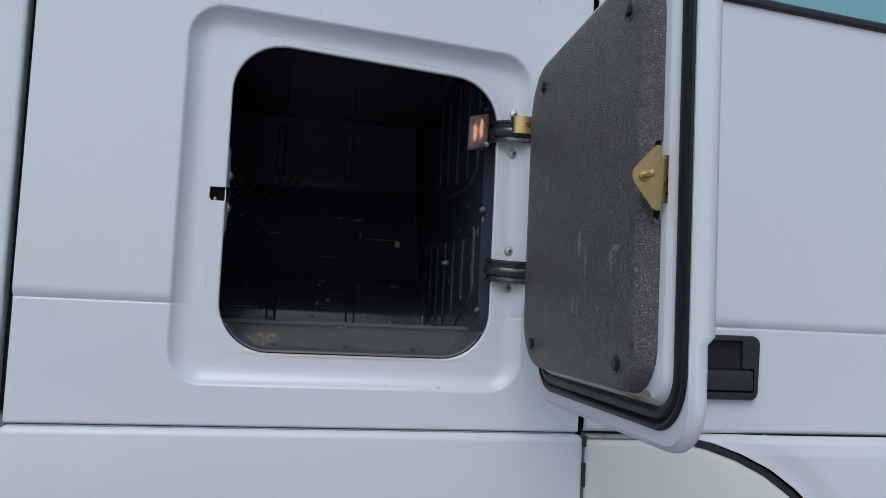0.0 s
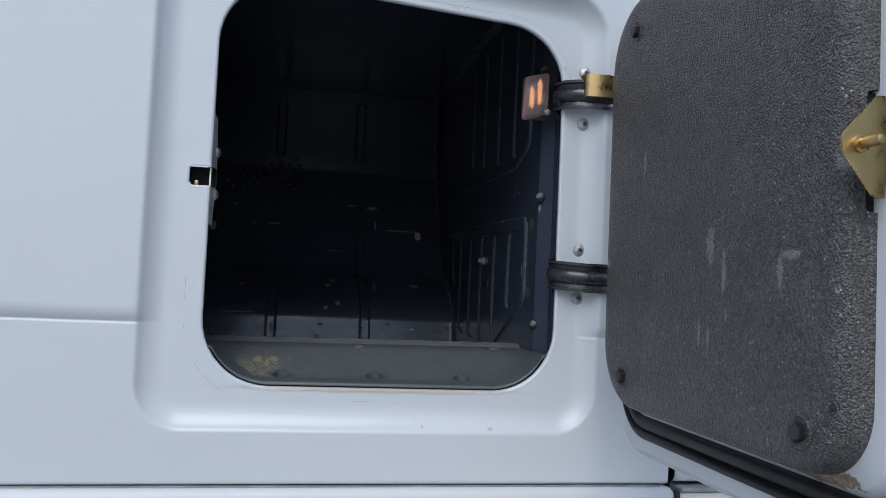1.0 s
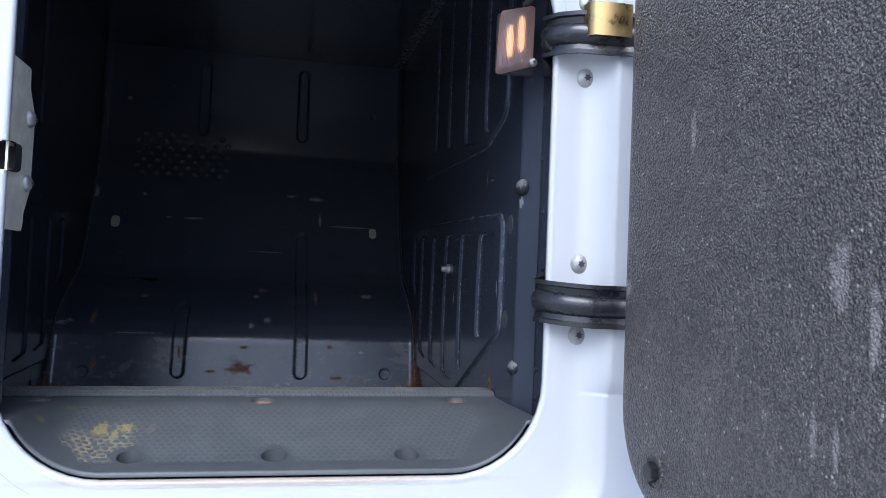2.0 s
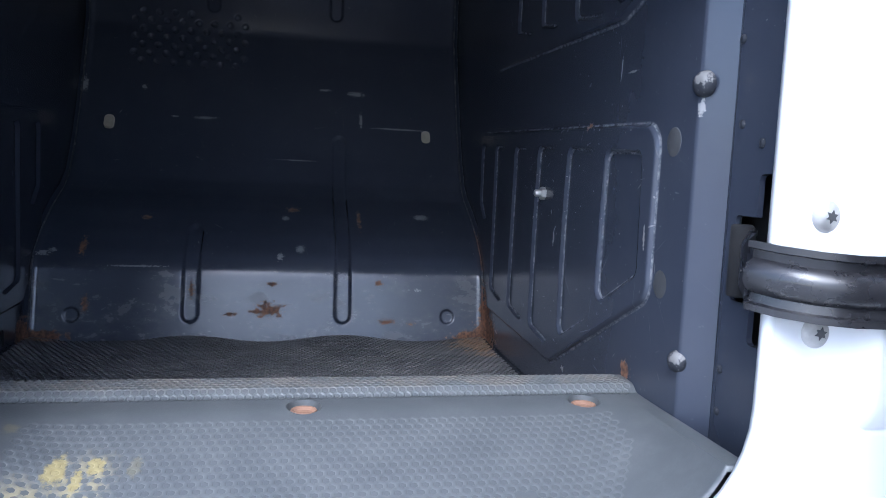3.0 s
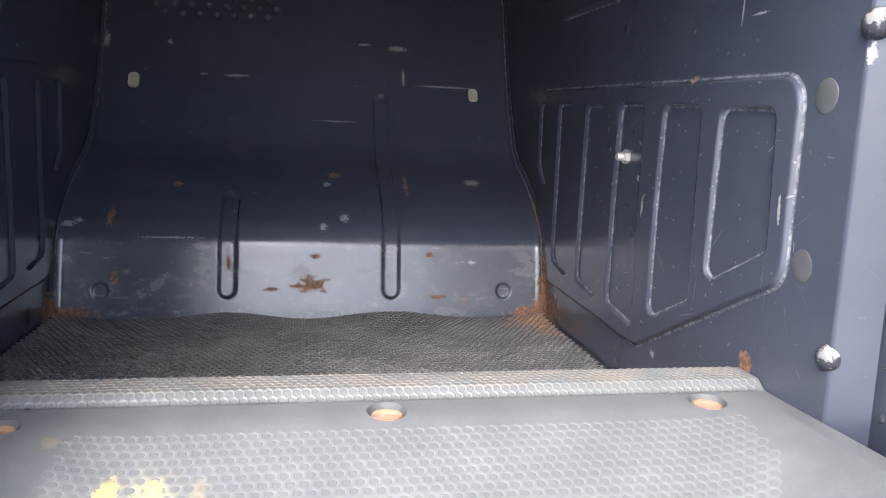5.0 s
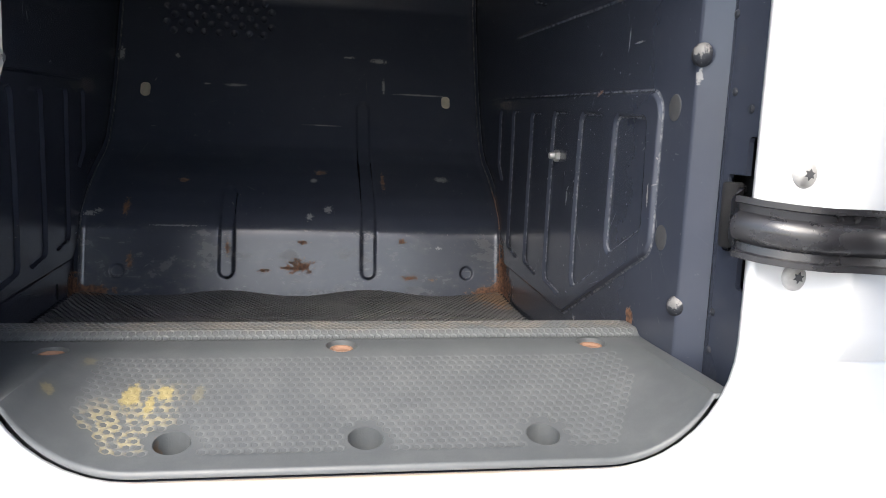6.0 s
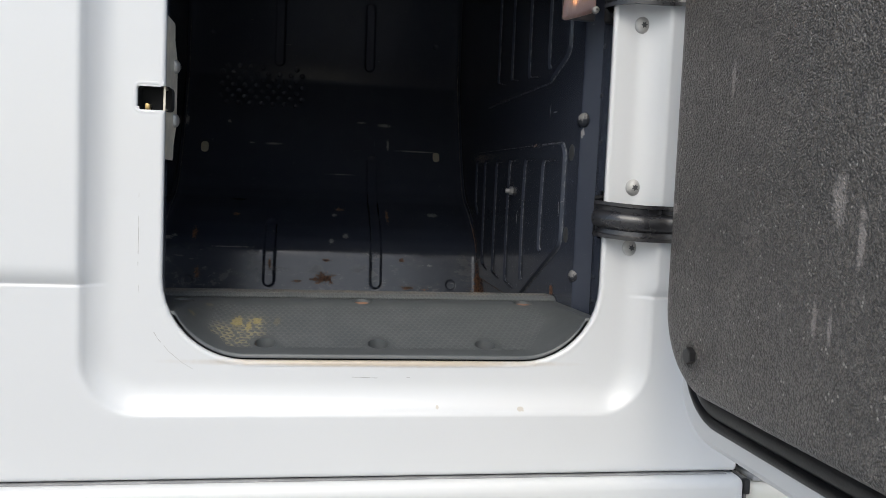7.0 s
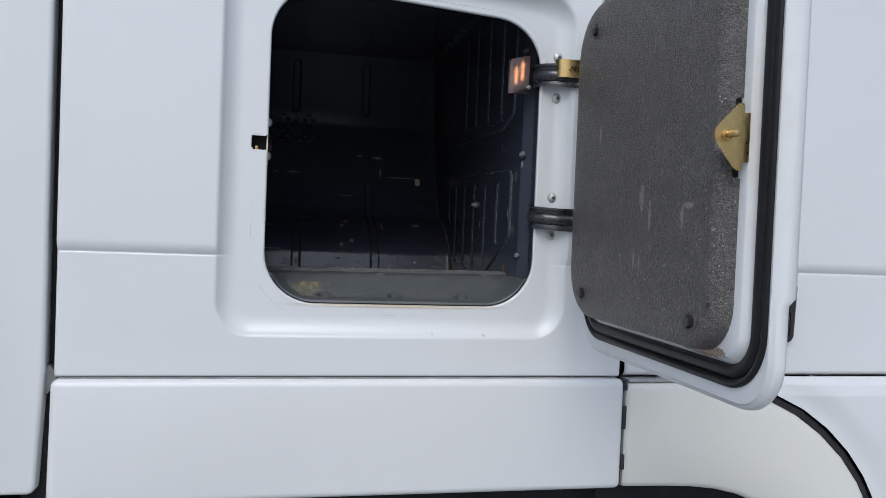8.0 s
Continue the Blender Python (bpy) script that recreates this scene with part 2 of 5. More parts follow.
    # rust where the paint has gone
    rust = n.any(
        n.spot((0.0733, 2.162, 1.6333), (0.0080, 0.06, 0.0032), 260, 0.9, 0.5),
        n.spot((0.1721, 2.140, 1.6222), (0.0032, 0.06, 0.0118), 260, 0.9, 0.5),
        n.spot((-0.1336, 2.131, 1.6172), (0.0063, 0.06, 0.0031), 260, 0.9, 0.5),
        n.spot((-0.2055, 2.074, 1.5793), (0.0045, 0.06, 0.0106), 260, 0.9, 0.5),
        n.spot((0.0486, 2.050, 1.5349), (0.0073, 0.06, 0.0029), 260, 0.9, 0.5),
        n.spot((0.1960, 2.051, 1.5389), (0.0051, 0.06, 0.0044), 260, 0.9, 0.5),
        n.spot((0.0432, 2.043, 1.5005), (0.0180, 0.06, 0.0095), 150, 1.15, 0.4),
        n.spot((0.0300, 2.043, 1.4975), (0.0130, 0.06, 0.0030), 260, 0.7, 0.4),
        n.spot((-0.0088, 2.041, 1.4935), (0.0087, 0.06, 0.0025), 260, 0.9, 0.5),
        n.spot((0.2078, 2.039, 1.4845), (0.0110, 0.06, 0.0029), 260, 0.9, 0.5),
        n.spot((0.2432, 2.039, 1.4825), (0.0059, 0.06, 0.0022), 260, 0.9, 0.5),
        n.spot((-0.1963, 2.044, 1.5054), (0.0045, 0.06, 0.0112), 260, 0.9, 0.5),
        n.spot((-0.0607, 2.048, 1.5256), (0.0036, 0.06, 0.0109), 260, 0.9, 0.5),
        n.spot((0.352, 2.012, 1.476), (0.024, 0.036, 0.024), 110, 0.6, 0.3),
        n.spot((0.335, 2.035, 1.466), (0.030, 0.03, 0.008), 120, 0.6, 0.3),
        n.spot((0.352, 2.03, 1.50), (0.012, 0.016, 0.040), 140, 0.7, 0.3),
        n.spot((-0.255, 2.03, 1.464), (0.040, 0.03, 0.008), 120, 0.5, 0.3),
        n.spot((-0.268, 2.02, 1.475), (0.012, 0.02, 0.016), 140, 0.6, 0.3),
        n.spot((0.352, 1.548, 1.545), (0.01, 0.009, 0.009), 170, 0.5, 0.3),
        n.spot((0.352, 2.09, 1.60), (0.004, 0.008, 0.022), 200, 0.6, 0.3),
        n.spot((0.352, 1.66, 1.752), (0.01, 0.006, 0.004), 200, 0.9, 0.3),
    )
    base = n.mix(rust, base, n.mix(n.ramp(n.noise(230, 5), 0.35, 0.65), RUST_DARK, RUST_LIGHT))
    n.colour(base)
    smear = n.ramp(n.noise(9, 2), 0.3, 0.7, 0.20, 0.25)
    n.gloss(n.any(smear, n.math("MULTIPLY", rust, 0.85), n.math("MULTIPLY", stain, 0.33)))
    n.bump(n.math("ADD", n.noise(14, 2), n.math("MULTIPLY", n.noise(240, 3), 0.012)), 0.3, 0.002)
    n.b.inputs["Specular IOR Level"].default_value = 0.7
    return n.m


def make_rubber(name, tone, rough=0.6, dusty=0.45, specular=0.5):
    n = Nodes(name, rough)
    n.b.inputs["Specular IOR Level"].default_value = specular
    dust = n.ramp(n.noise(30, 7, 0.7), 0.4, 0.8)
    n.colour(n.mix(n.math("MULTIPLY", dust, dusty), tone, tuple(min(1, 2.6 * c + 0.02) for c in tone)))
    n.bump(n.noise(420, 3), 0.3, 0.0006)
    return n.m


def make_tread_plastic(name, raised):
    """Yellow paint is rubbed onto the raised net; the dimples stay bare but for the two blots."""
    n = Nodes(name, 0.4)
    dust = n.ramp(n.noise(26, 7, 0.7), 0.35, 0.8)
    # The net's tone is lighter, the dimple floors' darker: depth put into colour.
    low, high = ((0.099, 0.106, 0.109), (0.156, 0.162, 0.163)) if raised else ((0.080, 0.087, 0.091), (0.129, 0.135, 0.137))
    base = n.mix(n.math("MULTIPLY", dust, 0.6), low, high)
    if raised:
        worn = n.any(n.spot((-0.066, 1.400, 1.50), (0.026, 0.026, 0.06), 55, 0.35, 0.8), n.spot((-0.046, 1.428, 1.50), (0.016, 0.026, 0.06), 55, 0.35, 0.8))
        base = n.mix(n.math("MULTIPLY", n.math("MULTIPLY", worn, n.ramp(n.noise(120, 3), 0.40, 0.56)), 0.6), base, (0.36, 0.31, 0.17))
    paint = n.any(
        n.spot((-0.064, 1.437, 1.51), (0.0066, 0.0150, 0.05), 150, 0.40, 0.4),
        n.spot((-0.041, 1.443, 1.51), (0.0050, 0.0070, 0.05), 150, 0.45, 0.4),
        n.spot((-0.050, 1.428, 1.51), (0.0034, 0.010, 0.05), 170, 0.45, 0.3),
        n.math("MULTIPLY", n.spot((-0.101, 1.476, 1.51), (0.005, 0.006, 0.05), 150, 0.5, 0.9), 0.35),
        n.math("MULTIPLY", n.spot((-0.018, 1.440, 1.51), (0.004, 0.010, 0.05), 200, 0.6, 0.5), 0.25),
        n.math("MULTIPLY", n.spot((-0.113, 1.418, 1.51), (0.004, 0.006, 0.05), 200, 0.6, 0.6), 0.5),
    )
    base = n.mix(n.math("MULTIPLY", paint, 0.9), base, n.mix(n.noise(260, 3), (0.24, 0.192, 0.076), (0.36, 0.305, 0.15)))
    # Brown dust on the ridge's net; its dimple floors painted dark for depth.
    ridge = n.math("MULTIPLY", n.ramp(n.vec("DOT_PRODUCT", n.pos, (0, 1, 0)), 1.522, 1.534), n.ramp(n.noise(40, 5, 0.7), 0.36, 0.62))
    base = n.mix(n.math("MULTIPLY", ridge, 0.55), base, (0.20, 0.172, 0.140) if raised else (0.060, 0.052, 0.045))
    stain = n.spot((-0.0405, 1.391, 1.486), (0.006, 0.008, 0.010), 150, 0.4, 0.5)
    base = n.mix(n.math("MULTIPLY", stain, 0.7), base, (0.16, 0.09, 0.035))
    n.colour(base)
    n.bump(n.noise(600, 3), 0.25, 0.0004)
    return n.m


def make_mat_rubber():
    n = Nodes("perforated_mat_rubber", 0.5)
    dust = n.ramp(n.noise(13, 8, 0.75), 0.38, 0.75)
    base = n.mix(n.math("MULTIPLY", dust, 0.6), (0.092, 0.091, 0.095), (0.225, 0.216, 0.209))
    rust = n.any(n.spot((0.335, 2.0, 1.47), (0.035, 0.05, 0.05), 90, 0.9, 0.9), n.spot((-0.25, 2.025, 1.47), (0.03, 0.008, 0.05), 90, 0.6, 0.8))
    base = n.mix(n.math("MULTIPLY", rust, 0.55), base, (0.34, 0.19, 0.08))
    n.colour(base)
    n.bump(n.noise(300, 4), 0.3, 0.0006)
    return n.m


def make_liner():
    n = Nodes("pebbled_black_liner", 0.52)
    soft = n.t.nodes.new("ShaderNodeTexVoronoi")
    soft.feature = "SMOOTH_F1"
    soft.inputs["Scale"].default_value, soft.inputs["Smoothness"].default_value = 520, 0.45
    n.put(soft.inputs["Vector"], n.vec("ADD", n.pos, n.vec("MULTIPLY", n.noise_colour(130), (0.003, 0.003, 0.003))))
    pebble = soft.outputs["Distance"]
    fine = n.noise(900, 3, 0.6)
    height = n.math("ADD", n.math("MULTIPLY", pebble, -1.3), n.math("MULTIPLY", n.noise(300, 3, 0.6), 0.8))
    dust = n.ramp(n.noise(21, 8, 0.75), 0.35, 0.8)
    specks = n.math("MULTIPLY", n.ramp(n.cells(170), 0.26, 0.12), n.ramp(n.noise(60, 4), 0.5, 0.6))
    base = n.mix(n.math("MULTIPLY", dust, 0.7), (0.145, 0.134, 0.126), (0.240, 0.220, 0.204))
    # Colour darkens between the pebbles, standing in for shade in the grain.
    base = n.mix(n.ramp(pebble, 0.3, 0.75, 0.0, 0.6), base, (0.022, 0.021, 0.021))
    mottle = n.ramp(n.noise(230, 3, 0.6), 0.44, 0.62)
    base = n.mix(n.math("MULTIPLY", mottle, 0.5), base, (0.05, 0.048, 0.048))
    base = n.mix(n.math("MULTIPLY", specks, 0.75), base, (0.46, 0.44, 0.41))
    scuffs = n.any(
        n.spot((0.385, 0.995, 1.680), (0.03, 0.007, 0.018), 150, 0.5, 0.7),
        n.spot((0.385, 0.970, 1.652), (0.03, 0.004, 0.020), 150, 0.5, 0.7),
        n.spot((0.385, 0.881, 1.651), (0.03, 0.004, 0.014), 150, 0.5, 0.8),
        n.spot((0.385, 0.867, 1.666), (0.03, 0.013, 0.004), 90, 0.5, 0.8),
        n.spot((0.385, 1.014, 1.592), (0.03, 0.003, 0.015), 150, 0.5, 0.7),
        n.spot((0.385, 0.996, 1.588), (0.03, 0.0025, 0.013), 150, 0.5, 0.7),
        n.spot((0.385, 1.150, 1.786), (0.03, 0.003, 0.015), 150, 0.5, 0.7),
        n.spot((0.385, 1.252, 1.667), (0.03, 0.010, 0.006), 90, 0.4, 0.9),
        n.spot((0.385, 0.805, 1.735), (0.03, 0.010, 0.010), 90, 0.6, 1.2),
    )
    base = n.mix(n.math("MULTIPLY", scuffs, 0.55), base, (0.42, 0.38, 0.36))
    n.colour(base)
    n.gloss(n.ramp(fine, 0.3, 0.7, 0.26, 0.46))
    n.b.inputs["Specular IOR Level"].default_value = 0.4
    n.bump(height, 0.85, 0.0019)
    return n.m


def make_metal(name, tone, rough, spots=0.3, stain=(0.2, 0.1, 0.04)):
    n = Nodes(name, rough, 1.0)
    blot = n.ramp(n.noise(150, 5, 0.65), 0.58, 0.85)
    n.colour(n.mix(n.math("MULTIPLY", blot, spots), tone, stain))
    n.gloss(n.ramp(n.noise(90, 4), 0.3, 0.7, rough * 0.8, rough * 1.5))
    n.bump(n.noise(800, 2), 0.12, 0.0003)
    return n.m


def make_plain(name, tone, rough, bump=0.15, scale=500):
    n = Nodes(name, rough)
    n.colour(n.mix(n.ramp(n.noise(34, 5, 0.65), 0.35, 0.75), tone, tuple(min(1, c * 1.45 + 0.004) for c in tone)))
    n.bump(n.noise(scale, 3), bump, 0.0005)
    return n.m


def make_worn_rivet():
    """Black painted heads, rubbed to bare steel on one side."""
    n = Nodes("worn_painted_rivet", 0.58)
    n.b.inputs["Specular IOR Level"].default_value = 0.3
    bare = n.any(*[n.spot((0.348, y - 0.003, z + 0.004), (0.02, 0.0050, 0.0050), 300, 0.55, 0.5) for y, z in ((1.4545, 1.7735), (1.4615, 1.5745), (1.4545, 1.975))])
    chips = n.ramp(n.noise(420, 3), 0.62, 0.68)
    bare = n.any(bare, n.math("MULTIPLY", chips, 0.6))
    n.colour(n.mix(bare, (0.028, 0.031, 0.039), (0.23, 0.225, 0.22)))
    n.put(n.b.inputs["Metallic"], n.math("MULTIPLY", bare, 0.25))
    n.bump(n.noise(500, 3), 0.3, 0.0006)
    return n.m


def make_seam():
    """Black sealant, rubbed grey in places, rusty low down at the hinge side."""
    n = Nodes("black_seam_sealant", 0.4)
    worn = n.math("MULTIPLY", n.ramp(n.noise(95, 5, 0.7), 0.5, 0.62), 0.5)
    base = n.mix(worn, (0.030, 0.034, 0.046), (0.26, 0.255, 0.25))
    rust = n.any(n.spot((0.346, 2.08, 1.59), (0.02, 0.05, 0.032), 180, 0.5, 0.4), n.spot((0.346, 2.04, 1.49), (0.02, 0.05, 0.05), 180, 0.5, 0.4))
    n.colour(n.mix(n.math("MULTIPLY", rust, 0.8), base, (0.22, 0.10, 0.05)))
    n.bump(n.noise(260, 3), 0.4, 0.0005)
    return n.m


def make_strap_paint():
    n = Nodes("glossy_black_strap", 0.2)
    worn = n.ramp(n.noise(130, 6, 0.7), 0.58, 0.72)
    n.colour(n.mix(n.math("MULTIPLY", worn, 0.2), (0.018, 0.018, 0.021), (0.16, 0.157, 0.155)))
    n.gloss(n.ramp(n.noise(50, 4), 0.3, 0.75, 0.22, 0.38))
    n.bump(n.noise(70, 3), 0.12, 0.0008)
    n.b.inputs["Specular IOR Level"].default_value = 0.8
    return n.m


def make_ground():
    n = Nodes("pale_concrete", 0.85)
    stone = n.cells(110)
    base = n.mix(n.ramp(n.noise(0.6, 6), 0.3, 0.7), (0.26, 0.26, 0.255), (0.36, 0.355, 0.345))
    n.colour(n.mix(n.ramp(stone, 0.1, 0.4), base, (0.4, 0.395, 0.38)))
    n.bump(stone, 0.5, 0.004)
    return n.m


BODY = make_body_paint()
CORNER = make_plain_white("white_corner_paint", (0.69, 0.70, 0.70))
FLAP = make_plain_white("white_flap_plastic", (0.70, 0.705, 0.705), 0.34)
FENDER_WHITE = make_plain_white("warm_white_fender_plastic", (0.70, 0.69, 0.64), 0.38)
DOOR_WHITE = make_plain_white("white_door_paint", (0.70, 0.71, 0.725), 0.24)
HATCH = make_hatch_paint()
CREAM = make_plain("cream_bracket_paint", (0.62, 0.58, 0.48), 0.4)
LOCKER = make_locker_paint()
# Near-black: holds the shade of hollows in its colour; chassis parts share it.
DARK = make_plain("near_black_fill", (0.008, 0.008, 0.009), 0.9)
RUBBER = make_rubber("black_seal_rubber", (0.010, 0.010, 0.011), 0.40, 0.25, 0.25)
TRIM = make_rubber("black_trim_rubber", (0.015, 0.015, 0.017), 0.5)
GREYTRIM = make_rubber("grey_weathered_rubber", (0.14, 0.14, 0.14), 0.6)
RUBMARK = make_rubber("grey_rub_mark", (0.40, 0.40, 0.39), 0.6)
PALETRIM = make_rubber("pale_grey_sealing_strip", (0.26, 0.26, 0.265), 0.5)
TREAD = make_tread_plastic("grey_tread_plastic", False)
NET = make_tread_plastic("grey_net_plastic", True)
SEAM = make_seam()
MAT = make_mat_rubber()
LINER = make_liner()
STRAP = make_strap_paint()
STEEL = make_metal("zinc_steel", (0.56, 0.555, 0.54), 0.55, 0.35, (0.32, 0.29, 0.25))
WORN = make_worn_rivet()
BRASS = make_metal("yellow_zinc_plating", (0.55, 0.39, 0.17), 0.30, 0.02, (0.32, 0.2, 0.09))
RUSTY = make_plain("rusty_bolt", (0.20, 0.112, 0.072), 0.85, 0.6, 300)
PLUG = make_plain("beige_plastic_plug", (0.42, 0.38, 0.29), 0.5)
GREYDISC = make_plain("grey_blanking_cap", (0.06, 0.062, 0.065), 0.45)
HANDLE = make_plain("black_handle_plastic", (0.018, 0.018, 0.02), 0.4)
BOLT = make_plain("black_bolt_coating", (0.014, 0.014, 0.015), 0.35)
CONCRETE = make_ground()

LENS = Nodes("clear_lamp_lens", 0.6)
LENS.colour((0.72, 0.62, 0.64))
LENS.b.inputs["Transmission Weight"].default_value = 0.85
LENS.b.inputs["IOR"].default_value = 1.25
LENS.bump(LENS.math("SINE", LENS.math("MULTIPLY", LENS.vec("DOT_PRODUCT", LENS.pos, (1.0, 0, 0.15)), 2600.0)), 0.3, 0.0006)
LENS = LENS.m
BULB = Nodes("amber_bulb", 0.4)
BULB.colour((0.8, 0.42, 0.2))
BULB.b.inputs["Emission Color"].default_value = (1.0, 0.45, 0.17, 1)
BULB.b.inputs["Emission Strength"].default_value = 0.9
BULB = BULB.m
GLASS = Nodes("green_tinted_glass", 0.03)
GLASS.colour((0.36, 0.66, 0.66))
GLASS.b.inputs["Transmission Weight"].default_value = 0.35
GLASS = GLASS.m

# ---------------------------------------------------------------- helpers for shapes


def mesh_ob(name, me, material, parent=None, label="", smooth=True):
    if smooth:
        me.shade_smooth()
    if material:
        me.materials.append(material)
    ob = new(name, me)
    ob.parent = parent
    if label:
        ob["label"] = label
    return ob


def part(name, bm, material, parent=None, label="", smooth=True, angle=35):
    bmesh.ops.recalc_face_normals(bm, faces=bm.faces)
    if smooth:
        for e in bm.edges:
            e.smooth = len(e.link_faces) == 2 and e.calc_face_angle(3.0) < radians(angle)
    me = bpy.data.meshes.new(name)
    bm.to_mesh(me)
    bm.free()
    return mesh_ob(name, me, material, parent, label, smooth)


def thing(name, at, label, category, group=""):
    ob = new(name)
    ob.location = at
    ob.empty_display_size = 0.05
    bpy.context.view_layer.update()
    return tagged(ob, label, category, group)


def keep_place(root):
    """Parts are modelled in world places: undo the root's shift for them."""
    bpy.context.view_layer.update()
    for o in root.children:
        o.matrix_parent_inverse = root.matrix_world.inverted()


def fillet(corners, radii, seg=10):
    """A closed outline with rounded corners; seg + 1 points a corner."""
    out, k = [], len(corners)
    for i in range(k):
        p, a, b = Vector(corners[i]), Vector(corners[i - 1]), Vector(corners[(i + 1) % k])
        u, v = (a - p).normalized(), (b - p).normalized()
        half = u.angle(v) / 2
        r = radii[i] if isinstance(radii, (list, tuple)) else radii
        mid = p + (u + v).normalized() * (r / math.sin(half))
        s, e = p + u * (r / math.tan(half)), p + v * (r / math.tan(half))
        a0, a1 = math.atan2(*(s - mid).yx), math.atan2(*(e - mid).yx)
        d = (a1 - a0 + math.pi) % (2 * math.pi) - math.pi
        for j in range(seg + 1):
            w = a0 + d * j / seg
            out.append((mid.x + r * math.cos(w), mid.y + r * math.sin(w)))
    return out


def grown(corners, off):
    """The corners of a convex outline with every edge moved out by off (counter-clockwise order)."""
    k, lines = len(corners), []
    for i in range(k):
        p, q = Vector(corners[i]), Vector(corners[(i + 1) % k])
        d = (q - p).normalized()
        lines.append((p + Vector((d.y, -d.x)) * off, d))
    out = []
    for i in range(k):
        (p, d), (q, e) = lines[i - 1], lines[i]
        w = q - p
        s = (w.x * e.y - w.y * e.x) / (d.x * e.y - d.y * e.x)
        out.append(tuple(p + d * s))
    return out


def rounded(corners, r, off=0.0, seg=10):
    each = r if isinstance(r, (list, tuple)) else [r] * len(corners)
    return fillet(grown(corners, off), [max(0.002, q + off) for q in each], seg)


def loft(rings, closed=True, caps=(False, False)):
    """A bmesh skin over rings of equally many points in space."""
    bm = bmesh.new()
    rows = [[bm.verts.new(p) for p in ring] for ring in rings]
    n = len(rows[0])
    for a, b in zip(rows, rows[1:]):
        for i in range(n if closed else n - 1):
            j = (i + 1) % n
            bm.faces.new((a[i], a[j], b[j], b[i]))
    if caps[0]:
        bm.faces.new(rows[0])
    if caps[1]:
        bm.faces.new(rows[-1])
    return bm


def flat_sd(px, pz, corners):
    """Signed distance of points to a convex outline, less than 0 inside."""
    c = np.array(corners)
    best, inside = np.full(px.shape, 1e9), np.ones(px.shape, bool)
    for a, b in zip(c, np.roll(c, -1, 0)):
        d = b - a
        t = np.clip(((px - a[0]) * d[0] + (pz - a[1]) * d[1]) / (d @ d), 0, 1)
        best = np.minimum(best, np.hypot(px - a[0] - t * d[0], pz - a[1] - t * d[1]))
        inside &= (d[0] * (pz - a[1]) - d[1] * (px - a[0])) >= 0
    return np.where(inside, -best, best)


def round_sd(px, pz, corners, r):
    return flat_sd(px, pz, grown(corners, -r)) - r


def line_sd(px, pz, pts):
    best = np.full(px.shape, 1e9)
    for a, b in zip(pts, pts[1:]):
        d = np.array(b) - a
        t = np.clip(((px - a[0]) * d[0] + (pz - a[1]) * d[1]) / (d @ d), 0, 1)
        best = np.minimum(best, np.hypot(px - a[0] - t * d[0], pz - a[1] - t * d[1]))
    return best


def smooth01(t):
    t = np.clip(t, 0, 1)
    return t * t * (3 - 2 * t)


def steps(*spans):
    """Grid lines: (from, to, step) spans laid end to end."""
    out = []
    for a, b, s in spans:
        k = max(1, round((b - a) / s))
        out += [a + (b - a) * i / k for i in range(k)]
    return np.array(out + [spans[-1][1]])


def sheet(name, points, keep, material, parent, label="", flip=False):
    """A grid mesh from points (rows, columns, 3); cells with keep False are left out."""
    r, c = points.shape[:2]
    idx = np.arange(r * c).reshape(r, c)
    quads = np.stack([idx[:-1, :-1], idx[:-1, 1:], idx[1:, 1:], idx[1:, :-1]], -1)[keep]
    if flip:
        quads = quads[:, ::-1]
    used = np.unique(quads)
    remap = np.zeros(r * c, int)
    remap[used] = np.arange(len(used))
    me = bpy.data.meshes.new(name)
    me.from_pydata(points.reshape(-1, 3)[used].tolist(), [], remap[quads].tolist())
    return mesh_ob(name, me, material, parent, label)


def box(x0, x1, y0, y1, z0, z1, bevel=0.0, seg=2):
    bm = bmesh.new()
    bmesh.ops.create_cube(bm, size=1, matrix=Matrix.LocRotScale(((x0 + x1) / 2, (y0 + y1) / 2, (z0 + z1) / 2), None, (x1 - x0, y1 - y0, z1 - z0)))
    if bevel:
        bmesh.ops.bevel(bm, geom=bm.edges[:], offset=bevel, segments=seg, affect="EDGES", profile=0.5)
    return bm


def lathe(profile, seg=20, m=Matrix()):
    """Rings (radius, height) turned about z, closed at both ends, then moved by m."""
    rings = [[m @ Vector((r * math.cos(2 * math.pi * i / seg), r * math.sin(2 * math.pi * i / seg), h)) for i in range(seg)] for r, h in profile]
    return loft(rings, True, (True, True))


def prism(outline, m, depth):
    """An outline in the local xy plane, extruded by depth along local z, moved by m."""
    return loft([[m @ Vector((x, y, 0)) for x, y in outline], [m @ Vector((x, y, depth)) for x, y in outline]], True, (True, True))


def cut(ob, *cutters):
    """Takes the cutters' bodies out of ob's mesh."""
    home, ob.parent = ob.parent, None
    for bm in cutters:
        tool = part("cutter", bm, None, None, smooth=False)
        mod = ob.modifiers.new("cut", "BOOLEAN")
        mod.operation, mod.object, mod.solver = "DIFFERENCE", tool, "EXACT"
        bpy.context.view_layer.update()
        done = bpy.data.meshes.new_from_object(ob.evaluated_get(bpy.context.evaluated_depsgraph_get()))
        ob.modifiers.clear()
        done.materials.clear()
        for mt in ob.data.materials:
            done.materials.append(mt)
        ob.data = done
        bpy.data.objects.remove(tool)
    ob.parent = home
    return ob


FACE_OUT = Matrix.Rotation(radians(90), 4, "X")     # local z looks to -y
FACE_LEFT = Matrix.Rotation(radians(-90), 4, "Y")   # local z looks to -x
